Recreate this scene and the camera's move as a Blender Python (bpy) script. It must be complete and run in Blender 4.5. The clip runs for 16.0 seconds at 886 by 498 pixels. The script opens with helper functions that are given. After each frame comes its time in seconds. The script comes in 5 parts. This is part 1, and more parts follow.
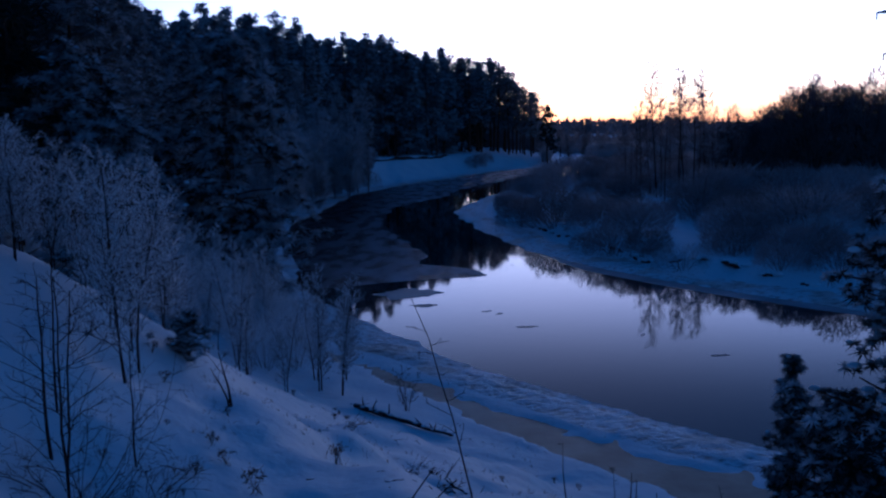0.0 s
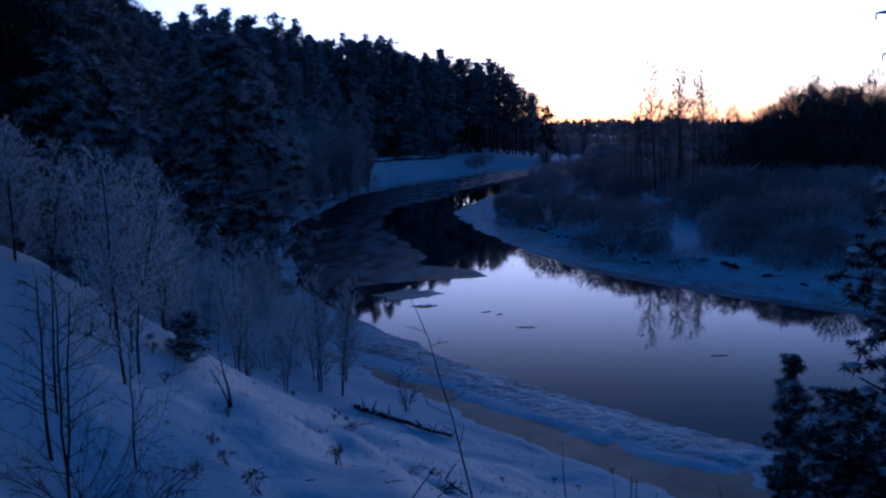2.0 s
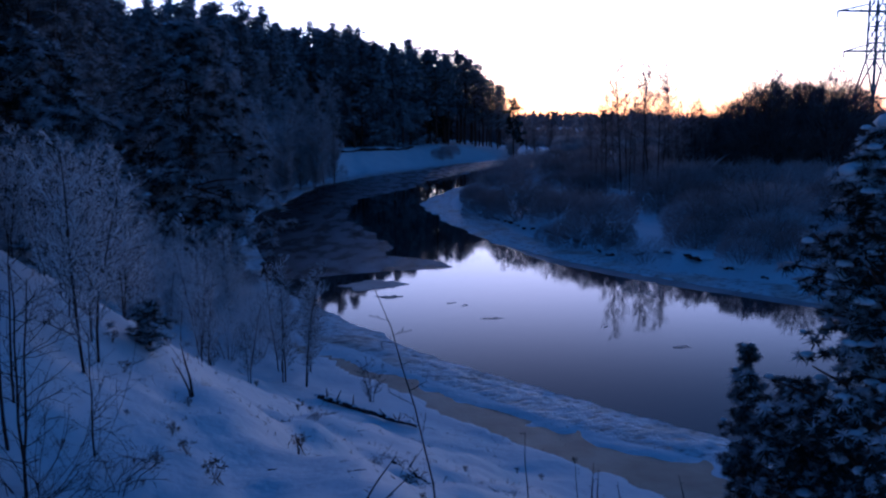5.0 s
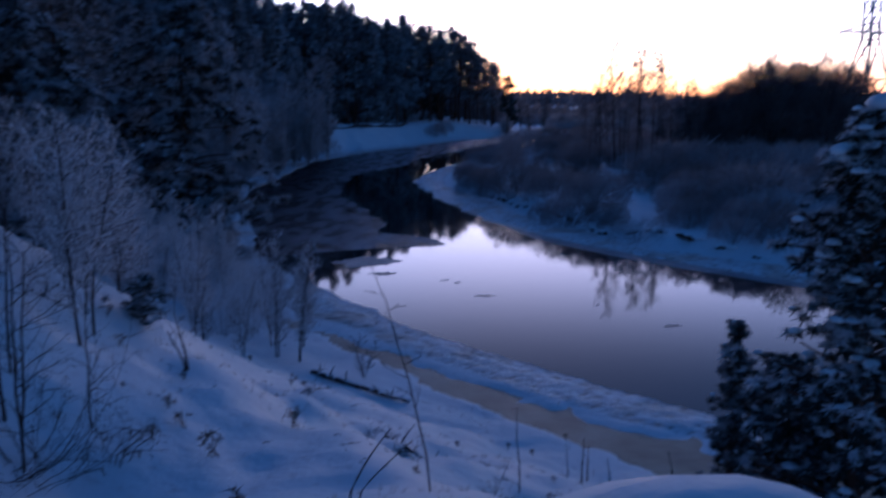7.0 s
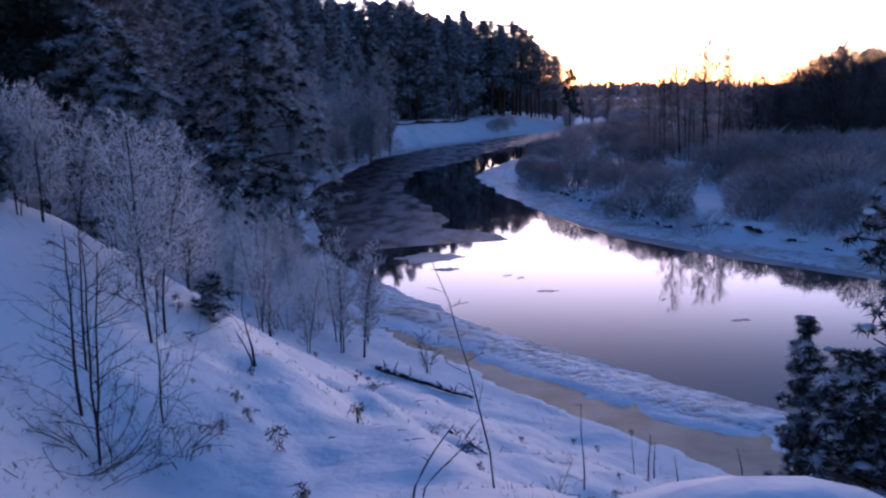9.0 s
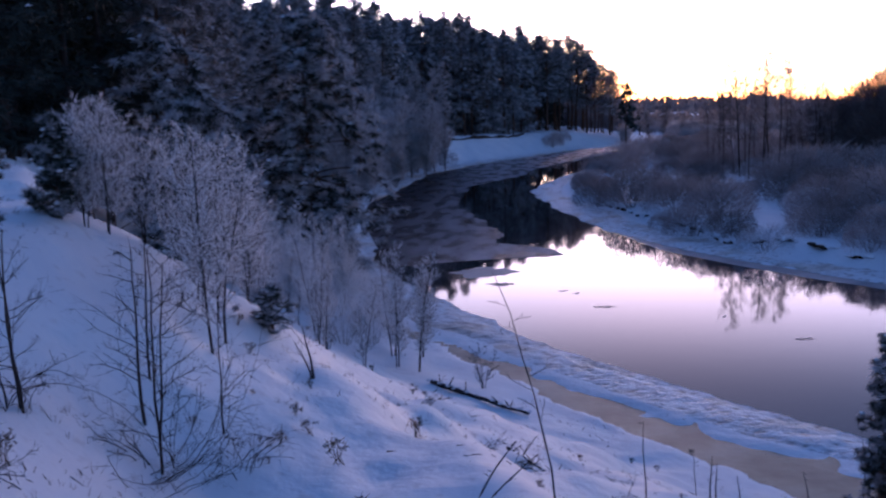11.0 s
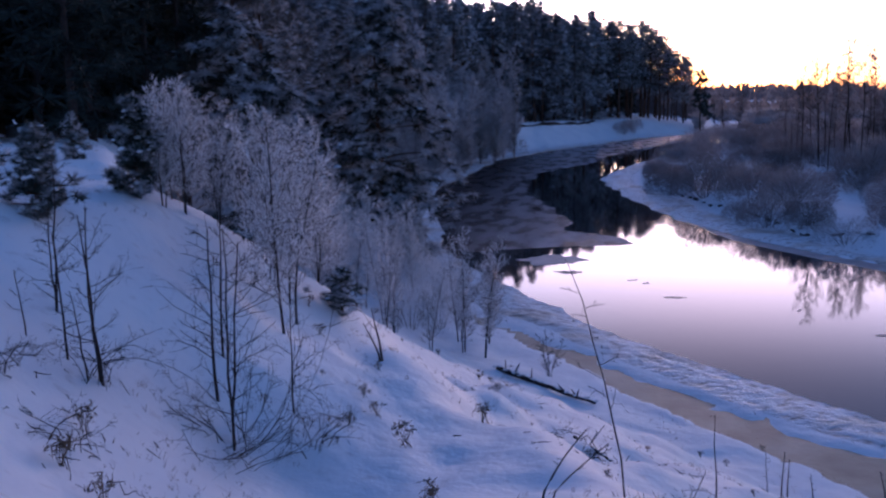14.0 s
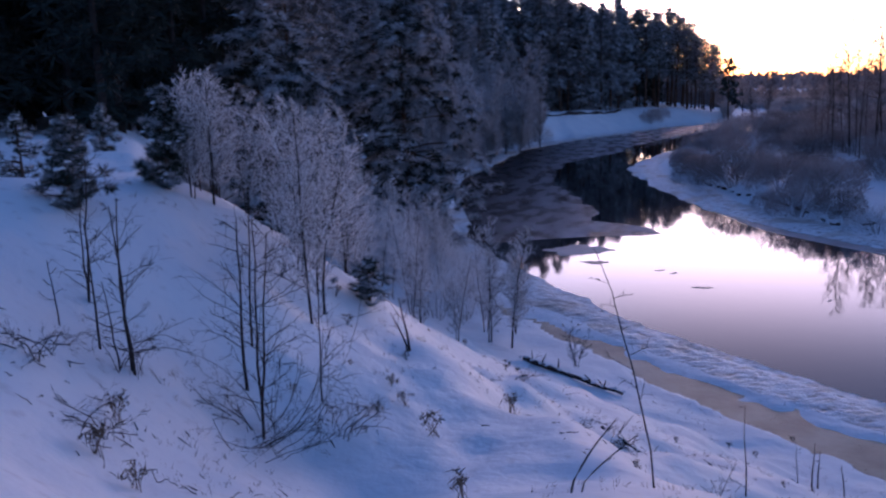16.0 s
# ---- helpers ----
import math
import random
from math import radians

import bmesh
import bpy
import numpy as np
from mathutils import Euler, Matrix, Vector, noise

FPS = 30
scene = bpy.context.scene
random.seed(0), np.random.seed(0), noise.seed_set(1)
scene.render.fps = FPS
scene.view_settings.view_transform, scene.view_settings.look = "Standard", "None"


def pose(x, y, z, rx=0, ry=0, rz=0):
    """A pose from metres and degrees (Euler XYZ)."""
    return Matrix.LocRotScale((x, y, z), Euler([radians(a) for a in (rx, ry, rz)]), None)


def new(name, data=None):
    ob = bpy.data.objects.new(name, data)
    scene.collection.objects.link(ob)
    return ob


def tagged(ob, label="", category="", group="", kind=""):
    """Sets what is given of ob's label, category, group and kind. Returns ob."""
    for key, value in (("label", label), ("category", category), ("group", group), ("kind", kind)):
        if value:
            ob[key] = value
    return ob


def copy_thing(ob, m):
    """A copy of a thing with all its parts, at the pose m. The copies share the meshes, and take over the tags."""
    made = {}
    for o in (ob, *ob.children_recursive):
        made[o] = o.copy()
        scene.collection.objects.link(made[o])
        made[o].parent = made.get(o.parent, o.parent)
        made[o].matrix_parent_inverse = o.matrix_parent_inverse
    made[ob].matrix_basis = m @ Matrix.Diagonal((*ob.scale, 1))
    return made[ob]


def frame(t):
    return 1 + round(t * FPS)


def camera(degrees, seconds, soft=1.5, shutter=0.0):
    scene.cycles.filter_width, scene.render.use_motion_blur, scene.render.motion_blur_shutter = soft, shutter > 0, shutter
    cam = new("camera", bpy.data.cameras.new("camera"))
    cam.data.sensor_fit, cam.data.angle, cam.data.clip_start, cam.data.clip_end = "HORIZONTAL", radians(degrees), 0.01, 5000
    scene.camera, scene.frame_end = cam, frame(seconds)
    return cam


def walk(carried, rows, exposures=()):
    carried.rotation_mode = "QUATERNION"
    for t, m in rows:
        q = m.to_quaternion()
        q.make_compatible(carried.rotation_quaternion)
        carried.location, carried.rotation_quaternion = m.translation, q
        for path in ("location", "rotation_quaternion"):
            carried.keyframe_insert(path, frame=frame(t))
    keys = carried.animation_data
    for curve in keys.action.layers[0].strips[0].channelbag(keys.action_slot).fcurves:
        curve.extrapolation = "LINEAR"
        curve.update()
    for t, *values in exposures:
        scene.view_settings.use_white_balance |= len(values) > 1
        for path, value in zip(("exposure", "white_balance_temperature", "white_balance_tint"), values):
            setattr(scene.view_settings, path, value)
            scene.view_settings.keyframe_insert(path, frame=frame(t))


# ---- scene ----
# ---- camera and walk ----
cam = camera(53.06, 16.0, soft=2.3, shutter=0.9)
PATH = [
    (0.0, pose(0.047, 0.019, 11.033, 82.31, 1.27, -0.12)),
    (0.5, pose(0.046, 0.027, 11.030, 82.27, 1.49, -0.13)),
    (1.0, pose(0.051, 0.016, 11.033, 82.30, 1.40, -0.00)),
    (1.5, pose(0.061, 0.026, 11.040, 82.30, 1.44, 0.01)),
    (2.0, pose(0.046, 0.014, 11.031, 82.36, 1.34, -0.15)),
    (2.5, pose(0.049, 0.014, 11.030, 82.38, 1.46, -0.21)),
    (3.0, pose(0.041, 0.014, 11.025, 82.36, 1.46, -0.05)),
    (3.5, pose(0.054, 0.015, 11.018, 82.36, 1.28, -0.15)),
    (4.0, pose(0.065, 0.004, 11.021, 81.89, 1.07, -1.20)),
    (4.2, pose(0.070, 0.000, 11.020, 81.67, 1.00, -1.65)),
    (6.3, pose(0.120, 0.010, 10.985, 82.35, -0.50, -3.50)),
    (6.5, pose(0.132, 0.013, 10.983, 82.44, -0.48, -4.16)),
    (7.0, pose(0.050, -0.093, 11.007, 80.31, 0.06, -2.62)),
    (7.5, pose(0.081, -0.077, 11.025, 78.99, 0.76, -0.13)),
    (8.0, pose(0.064, -0.091, 11.025, 79.05, 1.31, 0.40)),
    (8.5, pose(0.070, -0.089, 11.029, 79.62, 1.53, 0.65)),
    (9.0, pose(0.070, -0.096, 11.025, 80.05, 1.34, 1.28)),
    (11.5, pose(-0.055, 0.011, 10.981, 81.16, 1.46, 5.56)),
    (12.0, pose(-0.069, 0.016, 10.973, 80.72, 1.21, 6.44)),
    (12.5, pose(-0.079, 0.022, 10.967, 80.11, 1.01, 7.72)),
    (13.0, pose(-0.085, 0.036, 10.967, 80.07, 1.16, 8.20)),
    (13.5, pose(-0.089, 0.033, 10.962, 80.17, 1.17, 8.81)),
    (14.0, pose(-0.094, 0.035, 10.963, 80.31, 1.11, 9.20)),
    (14.5, pose(-0.093, 0.036, 10.969, 80.15, 1.25, 9.54)),
    (15.0, pose(-0.102, 0.035, 10.956, 80.06, 1.25, 9.95)),
    (15.5, pose(-0.112, 0.038, 10.959, 79.76, 1.33, 10.28)),
    (16.0, pose(-0.124, 0.038, 10.957, 79.73, 1.51, 10.80)),
]
EXPOSURE = [
    (0, -0.08, 3300, 17),
    (3.8, -0.08, 3300, 17),
    (6.3, 0.88, 3600, 22),
    (6.6, 0.68, 3600, 22),
    (7.0, 0.52, 3650, 22),
    (7.5, 1.4, 3900, 26),
    (8.2, 1.75, 4100, 28),
    (9.0, 1.82, 4250, 31),
    (11.3, 1.82, 4450, 35),
    (16, 1.82, 4450, 35),
]
walk(cam, PATH, EXPOSURE)

# ---- dusk sky, the sun just down behind the far woods ----
world = bpy.data.worlds.new("dusk_sky")
scene.world = world
world.use_nodes = True
wn, wl = world.node_tree.nodes, world.node_tree.links
sky = wn.new("ShaderNodeTexSky")
sky.sky_type = 'NISHITA'
sky.sun_disc = False
sky.sun_elevation = radians(1.2)
sky.sun_rotation = radians(7.0)
sky.altitude = 150
sky.air_density, sky.dust_density, sky.ozone_density = 1.0, 1.0, 1.7
SUN_WAY = (math.sin(radians(7)) * 0.998, math.cos(radians(7)) * 0.998, 0.03)


def world_math(op, a, b=None):
    k = wn.new("ShaderNodeMath")
    k.operation = op
    for v, s in ((a, k.inputs[0]), (b, k.inputs[1])):
        if isinstance(v, (int, float)):
            s.default_value = v
        elif v is not None:
            wl.new(v, s)
    return k.outputs[0]


# afterglow: broad pale light round the sunken sun, orange low down
tc = wn.new("ShaderNodeTexCoord")
dot = wn.new("ShaderNodeVectorMath")
dot.operation = "DOT_PRODUCT"
dot.inputs[1].default_value = SUN_WAY
wl.new(tc.outputs["Generated"], dot.inputs[0])
near_sun = wn.new("ShaderNodeMapRange")
near_sun.interpolation_type = "SMOOTHERSTEP"
near_sun.inputs["From Min"].default_value, near_sun.inputs["From Max"].default_value = 0.72, 1.0
wl.new(dot.outputs["Value"], near_sun.inputs["Value"])
sep = wn.new("ShaderNodeSeparateXYZ")
wl.new(tc.outputs["Generated"], sep.inputs[0])
tint = wn.new("ShaderNodeValToRGB")
stops = [(0.0, (1.5, 0.40, 0.07)), (0.02, (1.6, 0.62, 0.17)), (0.045, (1.6, 0.92, 0.38)), (0.09, (1.48, 1.0, 0.58)), (0.18, (1.4, 0.94, 0.66)), (0.5, (1.0, 0.92, 0.92))]
while len(tint.color_ramp.elements) < len(stops):
    tint.color_ramp.elements.new(0.5)
for e, (at, c) in zip(tint.color_ramp.elements, stops):
    e.position, e.color = at, (*c, 1)
wl.new(sep.outputs["Z"], tint.inputs["Fac"])
GLOW = 13.0
glow = wn.new("ShaderNodeVectorMath")
glow.operation = "SCALE"
wl.new(tint.outputs["Color"], glow.inputs[0])
low = wn.new("ShaderNodeMapRange")
low.interpolation_type = "SMOOTHERSTEP"
low.inputs["From Min"].default_value, low.inputs["From Max"].default_value = 0.33, 0.04
wl.new(sep.outputs["Z"], low.inputs["Value"])
wl.new(world_math("MULTIPLY", world_math("MULTIPLY", near_sun.outputs["Result"], low.outputs["Result"]), GLOW), glow.inputs["Scale"])
total = wn.new("ShaderNodeVectorMath")
dome = wn.new("ShaderNodeVectorMath")
dome.operation = "SCALE"
dome.inputs["Scale"].default_value = 0.9
wl.new(sky.outputs["Color"], dome.inputs[0])
wl.new(dome.outputs[0], total.inputs[0])
wl.new(glow.outputs[0], total.inputs[1])
wn["Background"].inputs["Strength"].default_value = 0.12
wl.new(total.outputs[0], wn["Background"].inputs["Color"])

# ---- materials ----
def material(name, rough=0.8, metal=0.0, spec=0.3):
    m = bpy.data.materials.new(name)
    m.use_nodes = True
    b = m.node_tree.nodes["Principled BSDF"]
    b.inputs["Roughness"].default_value = rough
    b.inputs["Metallic"].default_value = metal
    b.inputs["Specular IOR Level"].default_value = spec
    return m, m.node_tree.nodes, m.node_tree.links, b


def noise_node(n, l, size, detail=4.0, stretch=None, coords="Object"):
    tc = n.new("ShaderNodeTexCoord")
    t = n.new("ShaderNodeTexNoise")
    t.inputs["Scale"].default_value = 1.0 / size
    t.inputs["Detail"].default_value = detail
    if stretch:
        mp = n.new("ShaderNodeMapping")
        mp.inputs["Scale"].default_value = stretch
        mp.inputs["Rotation"].default_value = (0, 0, radians(-35))
        l.new(tc.outputs[coords], mp.inputs["Vector"])
        l.new(mp.outputs["Vector"], t.inputs["Vector"])
    else:
        l.new(tc.outputs[coords], t.inputs["Vector"])
    return t.outputs["Fac"]


def ramp(n, l, fac, stops):
    r = n.new("ShaderNodeValToRGB")
    e = r.color_ramp.elements
    while len(e) < len(stops):
        e.new(0.5)
    for el, (p, c) in zip(e, stops):
        el.position, el.color = p, (*c, 1)
    l.new(fac, r.inputs["Fac"])
    return r.outputs["Color"]


def mix(n, l, fac, a, b, mode="MIX"):
    m = n.new("ShaderNodeMix")
    m.data_type, m.blend_type = "RGBA", mode
    for value, socket in ((fac, m.inputs[0]), (a, m.inputs[6]), (b, m.inputs[7])):
        if isinstance(value, (float, int)):
            socket.default_value = value
        elif isinstance(value, tuple):
            socket.default_value = (*value, 1)
        else:
            l.new(value, socket)
    return m.outputs[2]


def relief(n, l, b, fac, strength, distance=0.1):
    k = n.new("ShaderNodeBump")
    k.inputs["Strength"].default_value, k.inputs["Distance"].default_value = strength, distance
    l.new(fac, k.inputs["Height"])
    if b.inputs["Normal"].is_linked:
        l.new(b.inputs["Normal"].links[0].from_socket, k.inputs["Normal"])
    l.new(k.outputs["Normal"], b.inputs["Normal"])


def two_scale(name, stops, big, small, rough, bump_strength=0.3, spec=0.3, metal=0.0, small_mix=0.35, sheer=0.0, vary=None):
    """A surface whose colour varies over two sizes, with fine relief."""
    m, n, l, b = material(name, rough, metal, spec)
    c = ramp(n, l, noise_node(n, l, big), stops)
    d = ramp(n, l, noise_node(n, l, small), [(0.3, (0.55, 0.55, 0.55)), (0.7, (1, 1, 1))])
    c = mix(n, l, small_mix, c, d, "MULTIPLY")
    if vary:
        # some plants are darker or more frosted than their neighbours
        own = n.new("ShaderNodeObjectInfo")
        c = mix(n, l, 1.0, c, ramp(n, l, own.outputs["Random"], [(0.0, (vary[0],) * 3), (1.0, (vary[1],) * 3)]), "MULTIPLY")
    l.new(c, b.inputs["Base Color"])
    relief(n, l, b, noise_node(n, l, small), bump_strength, small * 0.5)
    if sheer:
        # fine twigs, needles and frost let light through
        t, x = n.new("ShaderNodeBsdfTranslucent"), n.new("ShaderNodeMixShader")
        l.new(c, t.inputs["Color"])
        x.inputs[0].default_value = sheer
        l.new(b.outputs[0], x.inputs[1])
        l.new(t.outputs[0], x.inputs[2])
        l.new(x.outputs[0], n["Material Output"].inputs["Surface"])
    return m


# fresh snow: faint grey and dirt variation, wind ripples, grain
SNOW, n, l, b = material("fresh_snow", 0.6, 0, 0.4)
c = ramp(n, l, noise_node(n, l, 3.0), [(0.3, (0.80, 0.82, 0.86)), (0.7, (0.90, 0.91, 0.93))])
specks = ramp(n, l, noise_node(n, l, 0.22, 6), [(0.30, (0.50, 0.45, 0.42)), (0.41, (1, 1, 1))])
l.new(mix(n, l, 0.25, c, specks, "MULTIPLY"), b.inputs["Base Color"])
relief(n, l, b, noise_node(n, l, 0.7, 4), 0.4, 0.2)
relief(n, l, b, noise_node(n, l, 0.16, 4), 0.22, 0.04)
relief(n, l, b, noise_node(n, l, 6.0, 3), 0.4, 0.5)

SNOW_LOAD = two_scale("snow_on_boughs", [(0.3, (0.66, 0.69, 0.74)), (0.7, (0.84, 0.86, 0.89))], 0.6, 0.08, 0.8, 0.4)
SHELF, n, l, b = material("snowy_shore_ice", 0.48, 0, 0.5)
f = noise_node(n, l, 0.38, 8, (0.75, 1.3, 1.0))
c = ramp(n, l, f, [(0.32, (0.28, 0.26, 0.25)), (0.41, (0.56, 0.56, 0.57)), (0.50, (0.76, 0.78, 0.81)), (0.70, (0.85, 0.87, 0.89))])
stain = ramp(n, l, noise_node(n, l, 3.2, 5), [(0.50, (1, 1, 1)), (0.62, (0.62, 0.50, 0.36))])
l.new(mix(n, l, 0.6, c, stain, "MULTIPLY"), b.inputs["Base Color"])
relief(n, l, b, f, 0.9, 0.16)
relief(n, l, b, noise_node(n, l, 0.14, 5), 0.7, 0.06)
YELLOW = two_scale("overflow_ice", [(0.30, (0.19, 0.155, 0.105)), (0.48, (0.31, 0.26, 0.17)), (0.75, (0.43, 0.375, 0.275))], 2.2, 0.3, 0.45, 0.1, 0.3, small_mix=0.2)
BARK = two_scale("pine_bark", [(0.3, (0.05, 0.033, 0.025)), (0.7, (0.15, 0.085, 0.055))], 0.5, 0.06, 0.9, 0.6)
STEM = two_scale("dark_twig_bark", [(0.3, (0.020, 0.015, 0.014)), (0.7, (0.055, 0.042, 0.036))], 0.3, 0.03, 0.85, 0.4)
FROST_STEM = two_scale("frosted_bark", [(0.35, (0.07, 0.055, 0.05)), (0.65, (0.34, 0.33, 0.34))], 0.25, 0.03, 0.85, 0.4)
HOAR = two_scale("hoarfrost_twigs", [(0.3, (0.66, 0.66, 0.67)), (0.7, (0.91, 0.91, 0.93))], 0.5, 0.05, 0.85, 0.2, sheer=0.45)
# frost grey, brightened further to bring the haze at the bend into it
GREY_TWIG = two_scale("grey_frosted_hazed_twigs", [(0.3, (0.48, 0.48, 0.50)), (0.7, (0.80, 0.80, 0.83))], 1.4, 0.2, 0.9, 0.2, sheer=0.4, vary=(0.65, 1.1))
# brown lifted beyond its frost, so the colour holds the sunset's veiling glare
HAZED_WILLOW = two_scale("hazed_brown_willow", [(0.3, (0.26, 0.22, 0.21)), (0.7, (0.56, 0.51, 0.505))], 1.6, 0.2, 0.9, 0.2, sheer=0.5, vary=(0.45, 1.1))
DARK_TWIG = two_scale("dark_leafless_twigs", [(0.3, (0.09, 0.075, 0.072)), (0.7, (0.26, 0.23, 0.228))], 2.5, 0.3, 0.9, 0.2, sheer=0.08)
# paler than frost alone: the luminous haze over the scrub is in here
HAZED_SCRUB = two_scale("frosted_hazed_scrub", [(0.3, (0.34, 0.30, 0.29)), (0.7, (0.68, 0.63, 0.62))], 14, 2, 0.9, 0.2, sheer=0.65)
NEEDLES = two_scale("pine_needles", [(0.3, (0.020, 0.034, 0.027)), (0.5, (0.055, 0.075, 0.066)), (0.68, (0.27, 0.29, 0.30))], 1.1, 0.12, 0.75, 0.2, sheer=0.25)
# rime plus a pale lift that carries the haze before the far pines
RIMED_HAZED = two_scale("rimed_hazed_needles", [(0.3, (0.10, 0.115, 0.112)), (0.7, (0.36, 0.375, 0.39))], 1.3, 0.1, 0.8, 0.2, sheer=0.35, vary=(0.5, 1.2))
# frosted browns raised pale: distance haze is painted into this colour
HAZED_WOOD = two_scale("hazed_far_wood", [(0.3, (0.20, 0.165, 0.155)), (0.7, (0.42, 0.36, 0.345))], 30, 5, 0.95, 0.3, sheer=0.55)
# near-black copy of the needles; shade inside wood and crowns is its colour
SHADE_NEEDLES = two_scale("shade_dark_needles", [(0.3, (0.012, 0.020, 0.017)), (0.7, (0.05, 0.066, 0.06))], 0.8, 0.1, 0.75, 0.2, sheer=0.2)
FROST_NEEDLES = two_scale("frosted_needles", [(0.3, (0.34, 0.35, 0.37)), (0.5, (0.52, 0.53, 0.56)), (0.7, (0.78, 0.79, 0.82))], 1.1, 0.1, 0.85, 0.2, sheer=0.3, vary=(0.7, 1.15))
DRY = two_scale("dry_stalks", [(0.3, (0.10, 0.07, 0.045)), (0.7, (0.24, 0.18, 0.12))], 0.2, 0.03, 0.9, 0.2)
SOIL = two_scale("bare_bank_soil", [(0.3, (0.02, 0.016, 0.013)), (0.7, (0.07, 0.05, 0.036))], 0.8, 0.1, 0.95, 0.6)
STEEL = two_scale("galvanised_steel", [(0.3, (0.22, 0.23, 0.24)), (0.7, (0.36, 0.37, 0.38))], 1.0, 0.1, 0.5, 0.1, 0.5, 0.7)

# calm dark river water
WATER, n, l, b = material("river_water", 0.035, 0, 0.5)
b.inputs["IOR"].default_value = 1.333
l.new(ramp(n, l, noise_node(n, l, 14.0), [(0.3, (0.006, 0.009, 0.013)), (0.7, (0.012, 0.016, 0.021))]), b.inputs["Base Color"])
relief(n, l, b, noise_node(n, l, 1.6, 3, (1.0, 2.0, 1.0)), 0.05, 0.02)

# thin new ice: grey, dull, with streaks of open water
THIN, n, l, b = material("thin_grey_ice", 0.3, 0, 0.006)
f = noise_node(n, l, 2.6, 8, (1.4, 0.55, 1.0))
# snow dusting pales the outer part; pine reflection is painted as the dark inshore end
place = n.new("ShaderNodeTexCoord")
axes = n.new("ShaderNodeSeparateXYZ")
l.new(place.outputs["Object"], axes.inputs[0])
offshore = n.new("ShaderNodeMapRange")
offshore.inputs["From Min"].default_value, offshore.inputs["From Max"].default_value = -13.0, -3.5
l.new(axes.outputs["X"], offshore.inputs["Value"])
clear_mirror_ice = ramp(n, l, f, [(0.40, (0.012, 0.011, 0.012)), (0.62, (0.06, 0.052, 0.054)), (0.80, (0.12, 0.105, 0.108))])
dusted = ramp(n, l, f, [(0.34, (0.05, 0.043, 0.044)), (0.46, (0.20, 0.175, 0.178)), (0.66, (0.46, 0.41, 0.415))])
l.new(mix(n, l, offshore.outputs["Result"], clear_mirror_ice, dusted), b.inputs["Base Color"])
r = n.new("ShaderNodeMapRange")
r.inputs["From Min"].default_value, r.inputs["From Max"].default_value = 0.35, 0.6
r.inputs["To Min"].default_value, r.inputs["To Max"].default_value = 0.2, 0.34
l.new(f, r.inputs["Value"])
l.new(r.outputs["Result"], b.inputs["Roughness"])
relief(n, l, b, noise_node(n, l, 0.4, 4), 0.1, 0.02)
MARGIN = two_scale("dull_ice_margin", [(0.3, (0.22, 0.215, 0.23)), (0.7, (0.42, 0.41, 0.43))], 1.8, 0.3, 0.4, 0.15, 0.2)
SLUSH = two_scale("drifting_slush", [(0.3, (0.06, 0.06, 0.066)), (0.7, (0.17, 0.165, 0.175))], 1.2, 0.2, 0.4, 0.15, 0.2)

# ---- the lie of the land ----
def hermite(xs, ys):
    """A smooth curve y(x) through a few plan points."""
    xs, ys = np.array(xs, float), np.array(ys, float)
    m = np.gradient(ys, xs)

    def f(x):
        x = np.clip(x, xs[0], xs[-1])
        i = np.clip(np.searchsorted(xs, x) - 1, 0, len(xs) - 2)
        d = xs[i + 1] - xs[i]
        u = (x - xs[i]) / d
        return ((1 + 2 * u) * (1 - u) ** 2 * ys[i] + u * (1 - u) ** 2 * d * m[i]
                + u * u * (3 - 2 * u) * ys[i + 1] + u * u * (u - 1) * d * m[i + 1])
    return f


def value_noise(x, y, size, seed=0):
    """Smooth noise from -1 to 1 with features of that size in metres."""
    x, y = np.asarray(x, float) / size, np.asarray(y, float) / size
    i, j = np.floor(x).astype(np.int64), np.floor(y).astype(np.int64)
    u, v = x - i, y - j
    u, v = u * u * (3 - 2 * u), v * v * (3 - 2 * v)

    def h(a, b):
        n = (a * 374761393 + b * 668265263 + seed * 974634777) & 0x7FFFFFFF
        n = ((n ^ (n >> 13)) * 1274126177) & 0x7FFFFFFF
        return ((n ^ (n >> 16)) & 0xFFFF) / 32767.5 - 1
    return (h(i, j) * (1 - u) + h(i + 1, j) * u) * (1 - v) + (h(i, j + 1) * (1 - u) + h(i + 1, j + 1) * u) * v


def step(a, b, x):
    u = np.clip((x - a) / (b - a), 0, 1)
    return u * u * (3 - 2 * u)


# plan of the two shores: x of the water's edge at each y
left_shore = hermite([-60, -10, 8, 18, 27, 31.3, 35.6, 42, 50.7, 60, 71, 85, 100, 111, 121, 135, 150, 165, 175, 187, 194, 205, 218, 231, 245, 278, 340],
                     [190, 90, 45, 26, 12.6, 8.4, 4.5, 0, -4.9, -9.5, -12.4, -15.1, -18, -18.7, -18.2, -18.2, -16.6, -13.3, -10.6, -5.8, -2.4, 2.7, 8.4, 15.5, 29, 95, 400])
right_shore = hermite([-60, 5, 30, 42, 52, 58, 67, 75, 87, 95, 103, 112, 122, 139, 159, 190, 222, 250, 278],
                      [260, 120, 60, 36, 24, 19.2, 13.6, 10.4, 6.7, 5.2, 3.7, 2.2, 3, 7.0, 12.5, 22, 45, 100, 400])
# outer edge of the thin ice that lines the bend
bend_ice = hermite([120, 127, 133, 141, 148.6, 163, 178, 199, 228, 245, 278],
                   [-7.2, -7.0, -5.2, -1.9, 0.8, 4.0, 8.9, 16, 28, 40, 110])
_sy = np.linspace(-60, 278, 340)
LEFT_LINE = np.stack([left_shore(_sy), _sy], 1)
